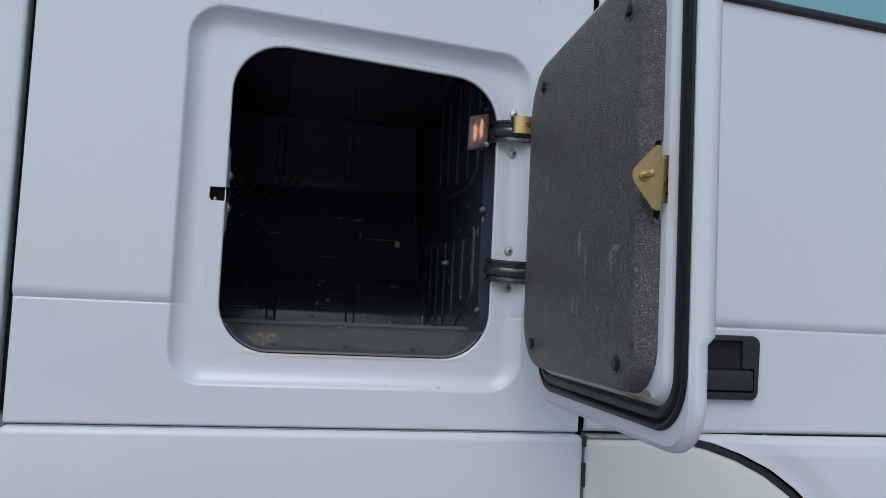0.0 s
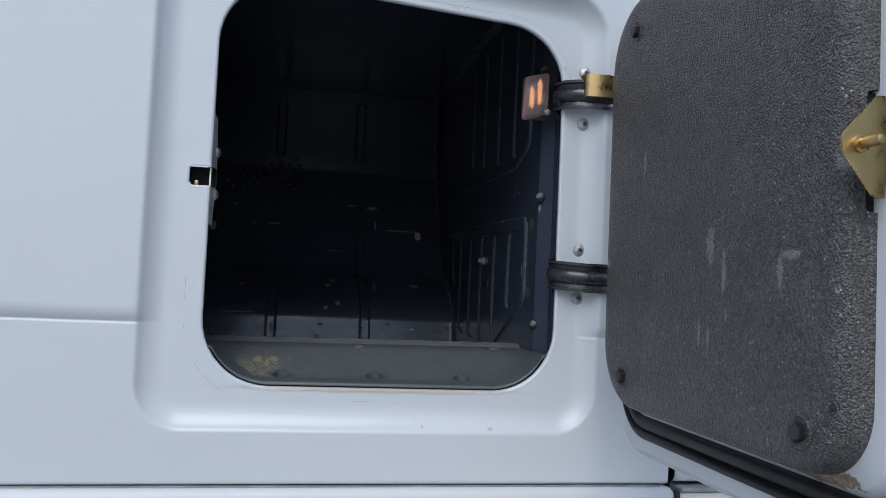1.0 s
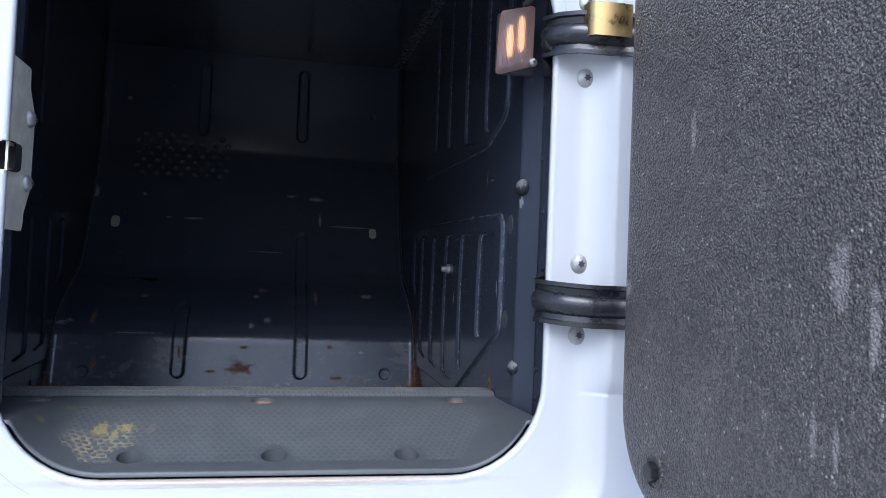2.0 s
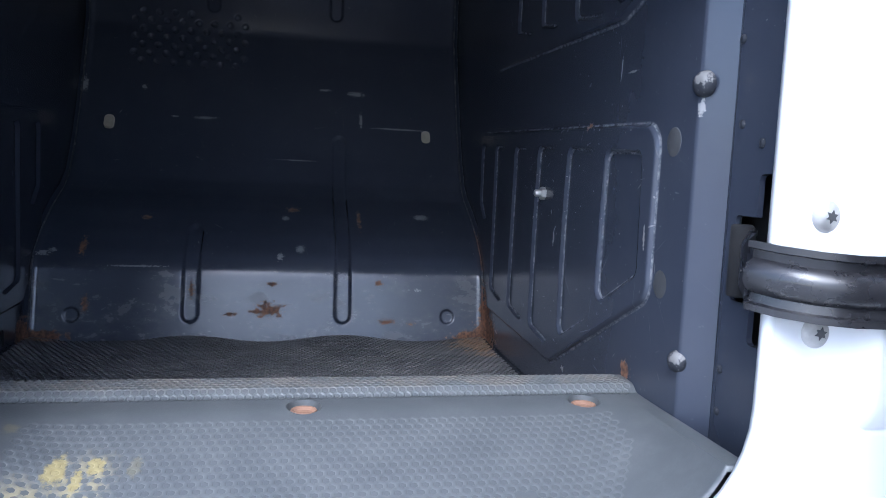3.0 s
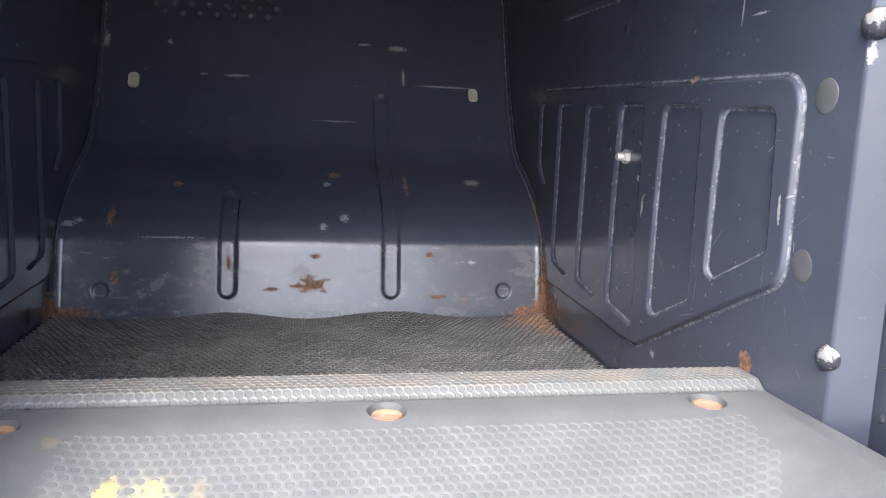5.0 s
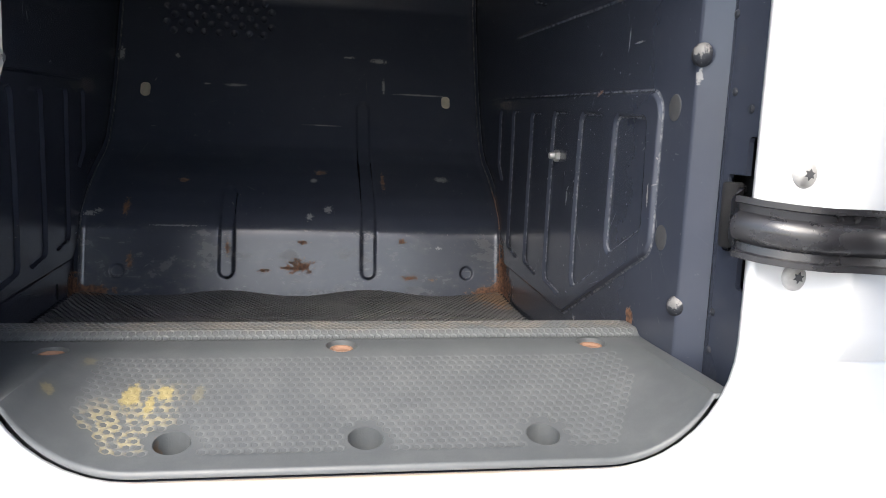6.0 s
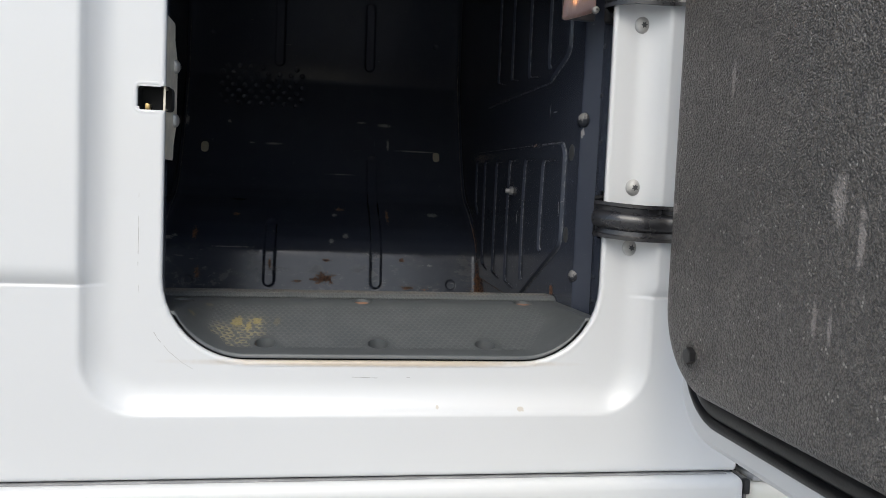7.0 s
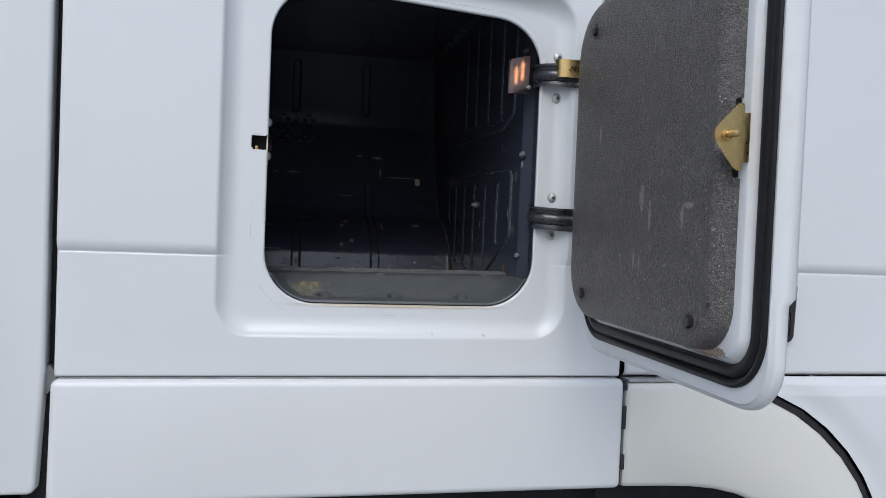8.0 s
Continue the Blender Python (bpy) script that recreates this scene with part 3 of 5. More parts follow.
FACE_RIGHT = Matrix.Rotation(radians(90), 4, "Y")   # local z looks to +x


def at(x, y, z, turn=Matrix()):
    return Matrix.Translation((x, y, z)) @ turn

# ---------------------------------------------------------------- ground
bm = bmesh.new()
bmesh.ops.create_grid(bm, x_segments=40, y_segments=40, size=600)
ground = part("ground", bm, CONCRETE, None, smooth=False)
tagged(ground, "pale concrete yard that the truck stands on", "ground", kind="structure")

# ---------------------------------------------------------------- truck cab
OPENING = [(-0.134, 1.485), (0.349, 1.485), (0.349, 2.003), (-0.134, 2.038)]
OPEN_R = 0.088
RECESS = [(-0.213, 1.428), (0.408, 1.428), (0.408, 2.053), (-0.213, 2.092)]
RECESS_R = 0.062
LOW_Y, HIGH_Y, FLANGE_Y = 1.336, 1.329, 1.352
CREASE = 1.5645

cab = thing("truck_cab", (0.6, 2.4, 0.0), "white truck sleeper cab with an open side locker", "truck")


def panel_y(x, z):
    """How far back the side's skin lies: a proud upper field that rolls in to a crease."""
    roll = np.clip((CREASE + 0.022 - z) / 0.022, 0, 1) ** 2.2
    return np.where(z > CREASE - 1e-6, HIGH_Y + (LOW_Y + 0.0012 - HIGH_Y) * roll, LOW_Y)


def edge_roll(dist, r=0.007):
    """The rounding of a panel's edge, by the distance from it."""
    t = np.clip(1 - dist / r, 0, 1)
    return r * (1 - np.sqrt(np.clip(1 - t * t, 0, 1)))


def recess_fall(d):
    """0 on the outer skin, 1 on the flange: a tight outer bend, then a wide hollow."""
    t = np.clip(d / 0.036, 0, 1)
    return np.clip(1 - (1 - t) ** 2.2, 0, 1) * smooth01(d / 0.0055)


def build_side_panel():
    xs = steps((-0.460, -0.448, 0.0015), (-0.448, -0.225, 0.008), (-0.225, 0.425, 0.003), (0.425, 0.514, 0.008), (0.514, 0.526, 0.0015))
    zs = steps((1.359, 1.371, 0.0015), (1.371, 1.42, 0.006), (1.42, 1.5465, 0.003), (1.5465, CREASE - 0.0005, 0.003), (CREASE - 0.0005, CREASE, 0.0005), (CREASE, 1.593, 0.002), (1.593, 2.11, 0.003), (2.11, 2.9, 0.03))
    x, z = np.meshgrid(xs, zs)
    hole = 0.004
    d = round_sd(x, z, OPENING, OPEN_R) - hole
    e = 1e-4
    gx = (round_sd(x + e, z, OPENING, OPEN_R) - hole - d) / e
    gz = (round_sd(x, z + e, OPENING, OPEN_R) - hole - d) / e
    near = np.abs(d) < 0.0021
    x, z = np.where(near, x - d * gx, x), np.where(near, z - d * gz, z)
    d = np.where(near, 0, d)
    y = panel_y(x, z)
    y = y + edge_roll(x + 0.460) + edge_roll(0.526 - x) + edge_roll(z - 1.359)
    r = round_sd(x, z, RECESS, RECESS_R)
    y = y + (FLANGE_Y - y) * recess_fall(-r)
    ok = (d[:-1, :-1] >= 0) & (d[1:, :-1] >= 0) & (d[:-1, 1:] >= 0) & (d[1:, 1:] >= 0)
    # the latch slot in the flange
    cx, cz = (x[:-1, :-1] + x[1:, 1:]) / 2, (z[:-1, :-1] + z[1:, 1:]) / 2
    slot = [(-0.1615, 1.7465), (-0.10, 1.7465), (-0.10, 1.7715), (-0.1615, 1.7715)]
    ok &= round_sd(cx, cz, slot, 0.004) > 0
    return sheet("side_panel", np.stack([x, y, z], -1), ok, BODY, cab, "white painted steel side panel with a recessed locker opening")


side_panel = build_side_panel()


def ring_at(corners, r, off, y):
    return [(x, y, z) for x, z in rounded(corners, r, off)]


# rolled lip of the opening, with the slot left open
bm = loft([ring_at(OPENING, OPEN_R, o, y) for o, y in ((0.0062, 1.3517), (0.004, 1.3515), (0.0022, 1.3518), (0.0006, 1.3530), (0.0, 1.3550), (0.0, 1.3585), (0.002, 1.3590))])
lip = part("opening_lip", bm, BODY, cab, "rolled white edge of the locker opening", angle=80)
cut(lip, box(-0.17, -0.12, 1.33, 1.40, 1.7465, 1.7715, 0.003))
lip.data.shade_smooth()

# sides and back of the latch slot, near-black for the shade inside
slot_m = [(-0.1615, 1.7465), (-0.128, 1.7465), (-0.128, 1.7715), (-0.1615, 1.7715)]
bm = loft([[(x, y, z) for x, z in fillet(slot_m, 0.004, 4)] for y in (1.3560, 1.3728)], True, (False, True))
part("latch_slot", bm, DARK, cab, "near-black lining for the shade in the latch slot")
bm = box(-0.1555, -0.1505, 1.360, 1.3715, 1.7465, 1.7535, 0.001)
part("latch_claw", bm, BRASS, cab, "small yellow zinc latch claw")

def slot_edge(off, y):
    """The slot's outline without its open end."""
    p = rounded([(-0.1615, 1.7465), (-0.10, 1.7465), (-0.10, 1.7715), (-0.1615, 1.7715)], 0.004, off, 5)
    run = p[18:] + p[:6]
    return [(x, y, z) for x, z in [(-0.1352, run[0][1])] + run + [(-0.1352, run[-1][1])]]


bm = loft([slot_edge(o, y) for o, y in ((0.0045, 1.3521), (0.003, 1.3516), (0.001, 1.3518), (0.0, 1.3528), (0.0, 1.358))], False)
part("slot_rim", bm, BODY, cab, "white rolled rim of the latch slot", angle=80)

# the next panel behind the gap, its foot and the rubber corner piece
def flat_panel(name, corners, r, y, material, label, inset=0.008, depth=0.05, parent=None):
    """A panel facing -y with a rolled edge and returns."""
    rings = []
    for a in (0, 25, 50, 70, 90):
        o, h = -inset * (1 - math.sin(radians(a))), inset * (1 - math.cos(radians(a)))
        rings.append([(px, y + h, pz) for px, pz in rounded(corners, r, o)])
    rings.append([(px, y + depth, pz) for px, pz in rounded(corners, r, 0)])
    return part(name, loft(rings, True, (True, True)), material, parent or cab, label, angle=40)


flat_panel("corner_panel", [(-0.80, 1.168), (-0.4835, 1.168), (-0.4725, 1.38), (-0.4725, 2.9), (-0.80, 2.9)], 0.012, 1.333, CORNER, "white rear corner panel of the cab")
flat_panel("lower_panel", [(-0.4655, 1.150), (0.5315, 1.150), (0.5315, 1.3562), (-0.4625, 1.3562)], 0.012, 1.324, FLAP, "white plastic lower panel under the locker", 0.012)
bm = box(-0.452, 0.512, 1.3365, 1.37, 1.3563, 1.3582, 0.0003)
part("seam_strip", bm, PALETRIM, cab, "thin grey seam strip")
bm = prism(fillet([(-0.494, 1.327), (-0.474, 1.327), (-0.459, 1.345), (-0.456, 1.362), (-0.468, 1.378), (-0.486, 1.372)], 0.004, 4), at(0, 1.358, 0, FACE_OUT), 0.012)
part("corner_plug", bm, GREYTRIM, cab, "grey weathered rubber plug in the panel joint")

# gap fillers and the dark inside behind the skin
part("gap_backing", box(-0.51, -0.43, 1.362, 1.378, 0.95, 2.9), DARK, cab, "dark panel gap")
part("gap_backing", box(0.50, 0.575, 1.366, 1.38, 1.10, 2.9), DARK, cab, "dark panel gap")
part("seam_backing", box(-0.47, 0.55, 1.372, 1.39, 1.30, 1.40), DARK, cab, "dark seam")

# cab door with its handle and window
def build_cab_door():
    xs = steps((0.5365, 0.549, 0.0015), (0.549, 1.9, 0.04))
    zs = steps((1.361, 1.375, 0.0015), (1.375, 1.5465, 0.02), (1.5465, CREASE - 0.0005, 0.004), (CREASE - 0.0005, CREASE, 0.0005), (CREASE, 1.593, 0.002), (1.593, 2.19, 0.03))
    x, z = np.meshgrid(xs, zs)
    z = np.where(z > 1.7, z - 0.0 + (z - 1.7) / 0.49 * (0.02 - 0.067 * (x - 0.85)) * (z > 1.7), z)
    y = panel_y(x, z) + edge_roll(x - 0.5365) + edge_roll(z - 1.361, 0.012)
    return sheet("cab_door", np.stack([x, y, z], -1), np.ones((len(zs) - 1, len(xs) - 1), bool), DOOR_WHITE, cab, "white painted cab door")


build_cab_door()


def sill_z(x):
    return 2.21 - 0.067 * (x - 0.85)


bm = loft([[(x, 1.325 - 0.001, sill_z(x) - 0.004), (x, 1.319, sill_z(x)), (x, 1.319, sill_z(x) + 0.008), (x, 1.325, sill_z(x) + 0.014), (x, 1.35, sill_z(x) + 0.014), (x, 1.35, sill_z(x) - 0.004)] for x in np.linspace(0.60, 1.9, 9)], True, (True, True))
part("window_seal", bm, TRIM, cab, "black rubber window seal")
bm = loft([[(x, 1.332, sill_z(x) + 0.006), (x, 1.337, sill_z(x) + 0.006), (x, 1.352, 2.9), (x, 1.347, 2.9)] for x in (0.62, 1.9)], True, (True, True))
part("window_pane", bm, GLASS, cab, "green tinted side window glass", smooth=False)
part("door_pillar", box(0.5365, 0.62, 1.331, 1.36, 2.19, 2.9, 0.004), DOOR_WHITE, cab, "white door pillar")

cup = [(0.735, 1.428), (0.881, 1.428), (0.8855, 1.551), (0.735, 1.551)]
rings = [[(x, y, z) for x, z in rounded(cup, 0.016, o)] for o, y in ((0.0, 1.342), (0.0, 1.3255), (-0.001, 1.3232), (-0.004, 1.3218))]
cup_ob = part("handle_cup", loft(rings, True, (True, True)), HANDLE, cab, "black plastic handle recess", angle=50)
cut(cup_ob, box(0.60, 0.847, 1.30, 1.3340, 1.484, 1.5415, 0.004), box(0.60, 0.8715, 1.30, 1.3340, 1.4425, 1.4885, 0.004))
# Thin near-black panel stands in for the shade of a deeper recess.
part("handle_cavity", box(0.740, 0.8445, 1.3325, 1.3344, 1.487, 1.539, 0.0005), DARK, cup_ob, "near-black panel for the shade in the handle recess", smooth=False)
bm = box(0.72, 0.868, 1.3165, 1.334, 1.446, 1.485, 0.005, 3)
part("handle_bar", bm, HANDLE, cup_ob, "black pull handle")

# fender over the wheel, the rubber along its arch and the step cover ahead of it
ARCH = [(0.536, 1.350), (0.66, 1.350), (0.72, 1.345), (0.78, 1.333), (0.84, 1.313), (0.90, 1.285), (0.955, 1.247), (1.005, 1.200), (1.045, 1.148), (1.08, 1.085), (1.105, 1.01)]
FOOT = [(0.536, 1.152), (0.62, 1.151), (0.68, 1.148), (0.73, 1.142), (0.775, 1.131), (0.82, 1.114), (0.86, 1.092), (0.90, 1.062), (0.935, 1.028), (0.965, 0.99), (0.985, 0.95)]


def build_fender():
    rows = []
    for k, (a, b) in enumerate(zip(ARCH, FOOT)):
        a, b = Vector(a), Vector(b)
        w = (b - a).normalized()
        side = 0.010 if k == 0 else 0.0
        row = []
        for s, y in ((-0.0, 1.40), (0.0, 1.334), (0.002, 1.326), (0.007, 1.3205), (0.014, 1.319), (0.5, 1.317), (-0.012, 1.319), (-0.003, 1.325), (0.0, 1.334), (0.0, 1.40)):
            p = a.lerp(b, 0.5) if s == 0.5 else (a + w * s if len(row) < 5 else b + w * s)
            row.append((p.x, y + side, p.y))
        rows.append(row)
    first = [(x - 0.0, 1.40, z) for x, y, z in rows[0]]
    soft = [(x + 0.008, y - 0.008, z) for x, y, z in rows[0]]
    rows = [first, rows[0], soft] + rows[1:]
    return part("fender", loft(rows, False), FENDER_WHITE, cab, "warm white plastic wheel arch fender", angle=50)


build_fender()


def band(name, line, half, y0, y1, material, label):
    """A flat strip that follows a line in the side's plane."""
    rings = []
    for k, p in enumerate(line):
        a, b = Vector(line[max(0, k - 1)]), Vector(line[min(len(line) - 1, k + 1)])
        d = (b - a).normalized()
        n = Vector((-d.y, d.x)) * half
        p = Vector(p)
        rings.append([(p.x + n.x, y1, p.y + n.y), (p.x + n.x, y0 + 0.002, p.y + n.y), (p.x + n.x * 0.5, y0, p.y + n.y * 0.5), (p.x - n.x * 0.5, y0, p.y - n.y * 0.5), (p.x - n.x, y0 + 0.002, p.y - n.y), (p.x - n.x, y1, p.y - n.y)])
    return part(name, loft(rings, True, (True, True)), material, cab, label, angle=50)


band("arch_trim", [(x + 0.003, z + 0.0065) for x, z in ARCH[2:]], 0.0065, 1.327, 1.40, TRIM, "black rubber strip along the wheel arch")
part("fender_ledge", box(0.540, 0.735, 1.327, 1.40, 1.3505, 1.3565, 0.002), PALETRIM, cab, "grey ledge above the fender")


def build_step_cover():
    """The cover below the door: rolled at its top, sunk in a broad flare towards the wheel arch."""
    arch = np.array([(x + 0.009, z + 0.013) for x, z in ARCH[2:]])
    run = np.r_[0, np.cumsum(np.hypot(*np.diff(arch, axis=0).T))]
    u = np.linspace(0, 1, 90)
    inner = np.stack([np.interp(u * run[-1], run, arch[:, k]) for k in (0, 1)], -1)
    far = np.array([(0.745, 1.3605), (1.9, 1.3605), (1.9, 0.95)])
    span = np.r_[0, np.cumsum(np.hypot(*np.diff(far, axis=0).T))]
    outer = np.stack([np.interp(u ** 1.3 * span[-1], span, far[:, k]) for k in (0, 1)], -1)
    v = (0.5 - 0.5 * np.cos(np.pi * np.linspace(0, 1, 70)))[:, None, None]
    p = inner[None] * (1 - v) + outer[None] * v
    x, z = p[..., 0], p[..., 1]
    y = np.interp(z, [0.95, 1.25, 1.325, 1.346, 1.357, 1.3605], [1.312, 1.309, 1.311, 1.3165, 1.325, 1.334])
    y = y + 0.011 * smooth01(1.15 - line_sd(x, z, arch.tolist()) / 0.055)
    return sheet("step_cover", np.stack([x, y, z], -1), np.ones((69, 89), bool), DOOR_WHITE, cab, "white step cover below the cab door, flared along the arch")


build_step_cover()

# hinge-side joint between lower panel and fender: a strip with small clips
part("joint_strip", box(0.5322, 0.5362, 1.331, 1.36, 1.155, 1.352, 0.0008), GREYTRIM, cab, "grey joint strip between the lower panels")
for z0, z1 in ((1.186, 1.214), (1.262, 1.306), (1.335, 1.352)):
    part("joint_clip", box(0.5305, 0.5375, 1.3262, 1.335, z0, z1, 0.0012), TRIM, cab, "black joint clip")

# inner wheel arch and underside, plain and dark
part("underside", box(-0.79, 1.9, 1.40, 2.45, 0.93, 1.13), DARK, cab, "dark underside of the cab")
part("inner_arch", box(-0.79, 1.1, 1.90, 1.93, 0.60, 0.94), DARK, cab, "dark inner wheel arch")

# front wheels that carry it
def build_wheel(y, outward):
    turn = FACE_OUT if outward < 0 else Matrix.Rotation(radians(-90), 4, "X")
    m = at(0.30, y, 0.50, turn)
    prof = [(0.30, -0.30), (0.44, -0.31), (0.485, -0.29), (0.50, -0.25), (0.502, -0.16), (0.50, -0.07), (0.485, -0.02), (0.44, 0.0), (0.31, -0.01), (0.29, -0.03)]
    tyre = part("tyre", lathe(prof, 48, m), TRIM, cab, "black truck tyre", angle=50)
    part("rim", lathe([(0.285, -0.25), (0.288, -0.02), (0.26, -0.02), (0.23, -0.10), (0.14, -0.11), (0.12, -0.03), (0.04, -0.02)], 40, m), GREYDISC, tyre, "grey steel rim", angle=40)


build_wheel(1.56, -1)
build_wheel(3.58, 1)
part("axle", lathe([(0.07, 1.7), (0.07, 3.4)], 16, at(0.30, 0, 0.50, Matrix.Rotation(radians(-90), 4, "X"))), DARK, cab, "dark front axle")
for y in (2.05, 2.95):
    part("chassis_rail", box(-0.79, 1.85, y, y + 0.09, 0.57, 0.93, 0.004), DARK, cab, "dark chassis rail")

# plain shell that closes the cab
for name, args, label in (
    ("roof", (-0.80, 1.9, 1.34, 3.8, 2.9, 2.95), "white cab roof"),
    ("rear_wall", (-0.80, -0.76, 1.385, 3.76, 1.13, 2.9), "white cab rear wall"),
    ("far_side", (-0.80, 1.9, 3.76, 3.80, 1.13, 2.9), "white far side of the cab"),
    ("front_wall", (1.86, 1.9, 1.36, 3.76, 1.13, 2.9), "white cab front"),
    ("cab_floor", (-0.76, 1.86, 2.45, 3.76, 1.09, 1.13), "dark cab floor"),
):
    part(name, box(*args, 0.004), CORNER if "white" in label else DARK, cab, label)


def screw_shapes(parent, m, name="screw", r=0.0098, h=0.0044):
    """A domed button screw, its recess a dark star laid on top, its face along local z of m."""
    prof = [(r, -0.004), (r, 0.0004)] + [(r * math.cos(radians(a)), 0.0004 + h * math.sin(radians(a))) for a in (15, 32, 50, 66)] + [(r * 0.3, 0.0004 + h * 0.985)]
    s = part(name, lathe(prof, 24, m), STEEL, parent, "domed steel star screw", angle=60)
    star = []
    for i in range(12):
        q = (0.0040 if i % 2 == 0 else 0.0022) * r / 0.0098
        star.append((q * math.cos(math.pi * i / 6), q * math.sin(math.pi * i / 6)))
    # Dark star stands in for the recess's shade; nothing is sunk.
    part("star_recess", prism(star, m @ Matrix.Translation((0, 0, h * 0.90)), h * 0.1 + 0.0008), GREYDISC, s, "dark star laid on for the shaded recess", smooth=False)
    return s


# marks that the hatch seal has left round the opening
def seal_marks(run, seed, share):
    """Thin broken dashes along part of the opening's outline."""
    rng, pts = random.Random(seed), []
    for p, q in zip(run, run[1:]):
        k = max(1, round(math.dist(p, q) / 0.004))
        pts += [(p[0] + (q[0] - p[0]) * i / k, p[1] + (q[1] - p[1]) * i / k) for i in range(k)]
    on, bm = True, bmesh.new()
    for p, q in zip(pts, pts[1:]):
        if rng.random() < 0.25:
            on = rng.random() < share
        if not on:
            continue
        d = (Vector(q) - Vector(p)).normalized()
        w = Vector((-d.y, d.x)) * rng.uniform(0.00015, 0.00038)
        bm.faces.new([bm.verts.new((v.x, FLANGE_Y - 0.0003, v.y)) for v in (Vector(p) - w, Vector(q) - w, Vector(q) + w, Vector(p) + w)])
    tagged(part("seal_mark", bm, RUBMARK, side_panel, "thin broken grey line left by the seal", smooth=False), kind="stuff")


outer = rounded(OPENING, OPEN_R, 0.0115)
seal_marks([(outer[22][0], 1.90)] + outer[22:33] + [(-0.02, outer[33][1] - 0.004)], 4, 0.62)
outer = rounded(OPENING, OPEN_R, 0.024)
seal_marks([(outer[0][0], 1.66)] + outer[0:8], 9, 0.4)

seal_marks([(0.04, 1.468), (0.10, 1.4665), (0.165, 1.468)], 21, 0.3)

for z in (1.947, 1.872, 1.689, 1.620):
    screw_shapes(side_panel, at(0.382, 1.352, z, FACE_OUT) @ pose(0, 0, 0, 0, 0, z * 900))

keep_place(cab)

# ---------------------------------------------------------------- locker inside
locker = thing("luggage_locker", (0.04, 1.85, 1.45), "black painted sheet steel luggage locker, scratched and rusty", "locker")
LEFT_X, RIGHT_X, ROOF_Z = -0.268, 0.352, 2.135
PROFILE = [(2.030, 1.440), (2.036, 1.470), (2.052, 1.545), (2.056, 1.556), (2.068, 1.575), (2.100, 1.600), (2.150, 1.628), (2.205, 1.652), (2.232, 1.672), (2.262, 1.715), (2.290, 1.770), (2.320, 1.840), (2.3490, 1.913), (2.3530, 1.921), (2.3538, 1.938), (2.3549, 1.960), (2.3562, 1.985), (2.3590, 2.04), (2.367, 2.140)]


def build_back_wall():
    pr = np.array(PROFILE)
    run = np.r_[0, np.cumsum(np.hypot(*np.diff(pr, axis=0).T))]
    s = np.arange(0, run[-1], 0.0016)
    py, pz = np.interp(s, run, pr[:, 0]), np.interp(s, run, pr[:, 1])
    k = np.ones(9) / 9
    py, pz = np.convolve(np.pad(py, 4, "edge"), k, "valid"), np.convolve(np.pad(pz, 4, "edge"), k, "valid")
    xs = np.linspace(LEFT_X - 0.003, RIGHT_X + 0.003, 400)
    x, y = np.meshgrid(xs, py)
    _, z = np.meshgrid(xs, pz)
    ty, tz = np.gradient(py), np.gradient(pz)
    n = np.hypot(ty, tz)
    ny, nz = (tz / n)[:, None], (-ty / n)[:, None]       # away from the room
    deep = np.zeros_like(x)
    for cx, z0, z1 in ((-0.062, 1.4935, 1.60), (0.1455, 1.4935, 1.74), (-0.067, 1.963, 2.10), (0.139, 1.963, 2.10)):
        d = np.abs(line_sd(x, z, [(cx, z0), (cx, z1)]))
        deep = np.maximum(deep, 0.0055 * smooth01((0.0125 - d) / 0.0045))
    for cx, cz, r in ((-0.213, 1.491, 0.0105), (0.296, 1.493, 0.0105), (-0.215, 2.017, 0.006), (0.292, 2.02, 0.006)):
        deep = np.maximum(deep, 0.0022 * smooth01((r - np.hypot(x - cx, z - cz)) / 0.0022))
    # vent holes in staggered rows
    for row in range(7):
        for col in range(8):
            cx, cz = -0.1915 + 0.0252 * col + (-0.0126 if row % 2 == 0 else 0), 1.862 + 0.0139 * row
            if -0.20 < cx < -0.012 and not (abs(cx + 0.067) < 0.018 and cz > 1.945):
                deep = np.maximum(deep, 0.0045 * smooth01((0.0056 - np.hypot(x - cx, z - cz)) / 0.0022))
    # slack in the pressed sheet
    for px, pzz, rx, rz, h in ((0.05, 1.52, 0.2, 0.06, 0.0016), (-0.12, 1.75, 0.15, 0.1, 0.003), (0.2, 1.8, 0.12, 0.1, -0.003), (0.0, 1.9, 0.2, 0.05, 0.002)):
        deep = deep + h * np.exp(-(((x - px) / rx) ** 2) - ((z - pzz) / rz) ** 2)
    # rounded upright corners
    for e in (x - LEFT_X, RIGHT_X - x):
        deep = deep - 0.012 * (1 - np.sqrt(np.clip(1 - np.clip(1 - e / 0.014, 0, 1) ** 2, 0, 1)))
    pts = np.stack([x, y + ny * deep, z + nz * deep], -1)
    return sheet("back_wall", pts, np.ones((len(s) - 1, len(xs) - 1), bool), LOCKER, locker, "pressed black back wall with slots and rust spots")


back_wall = build_back_wall()

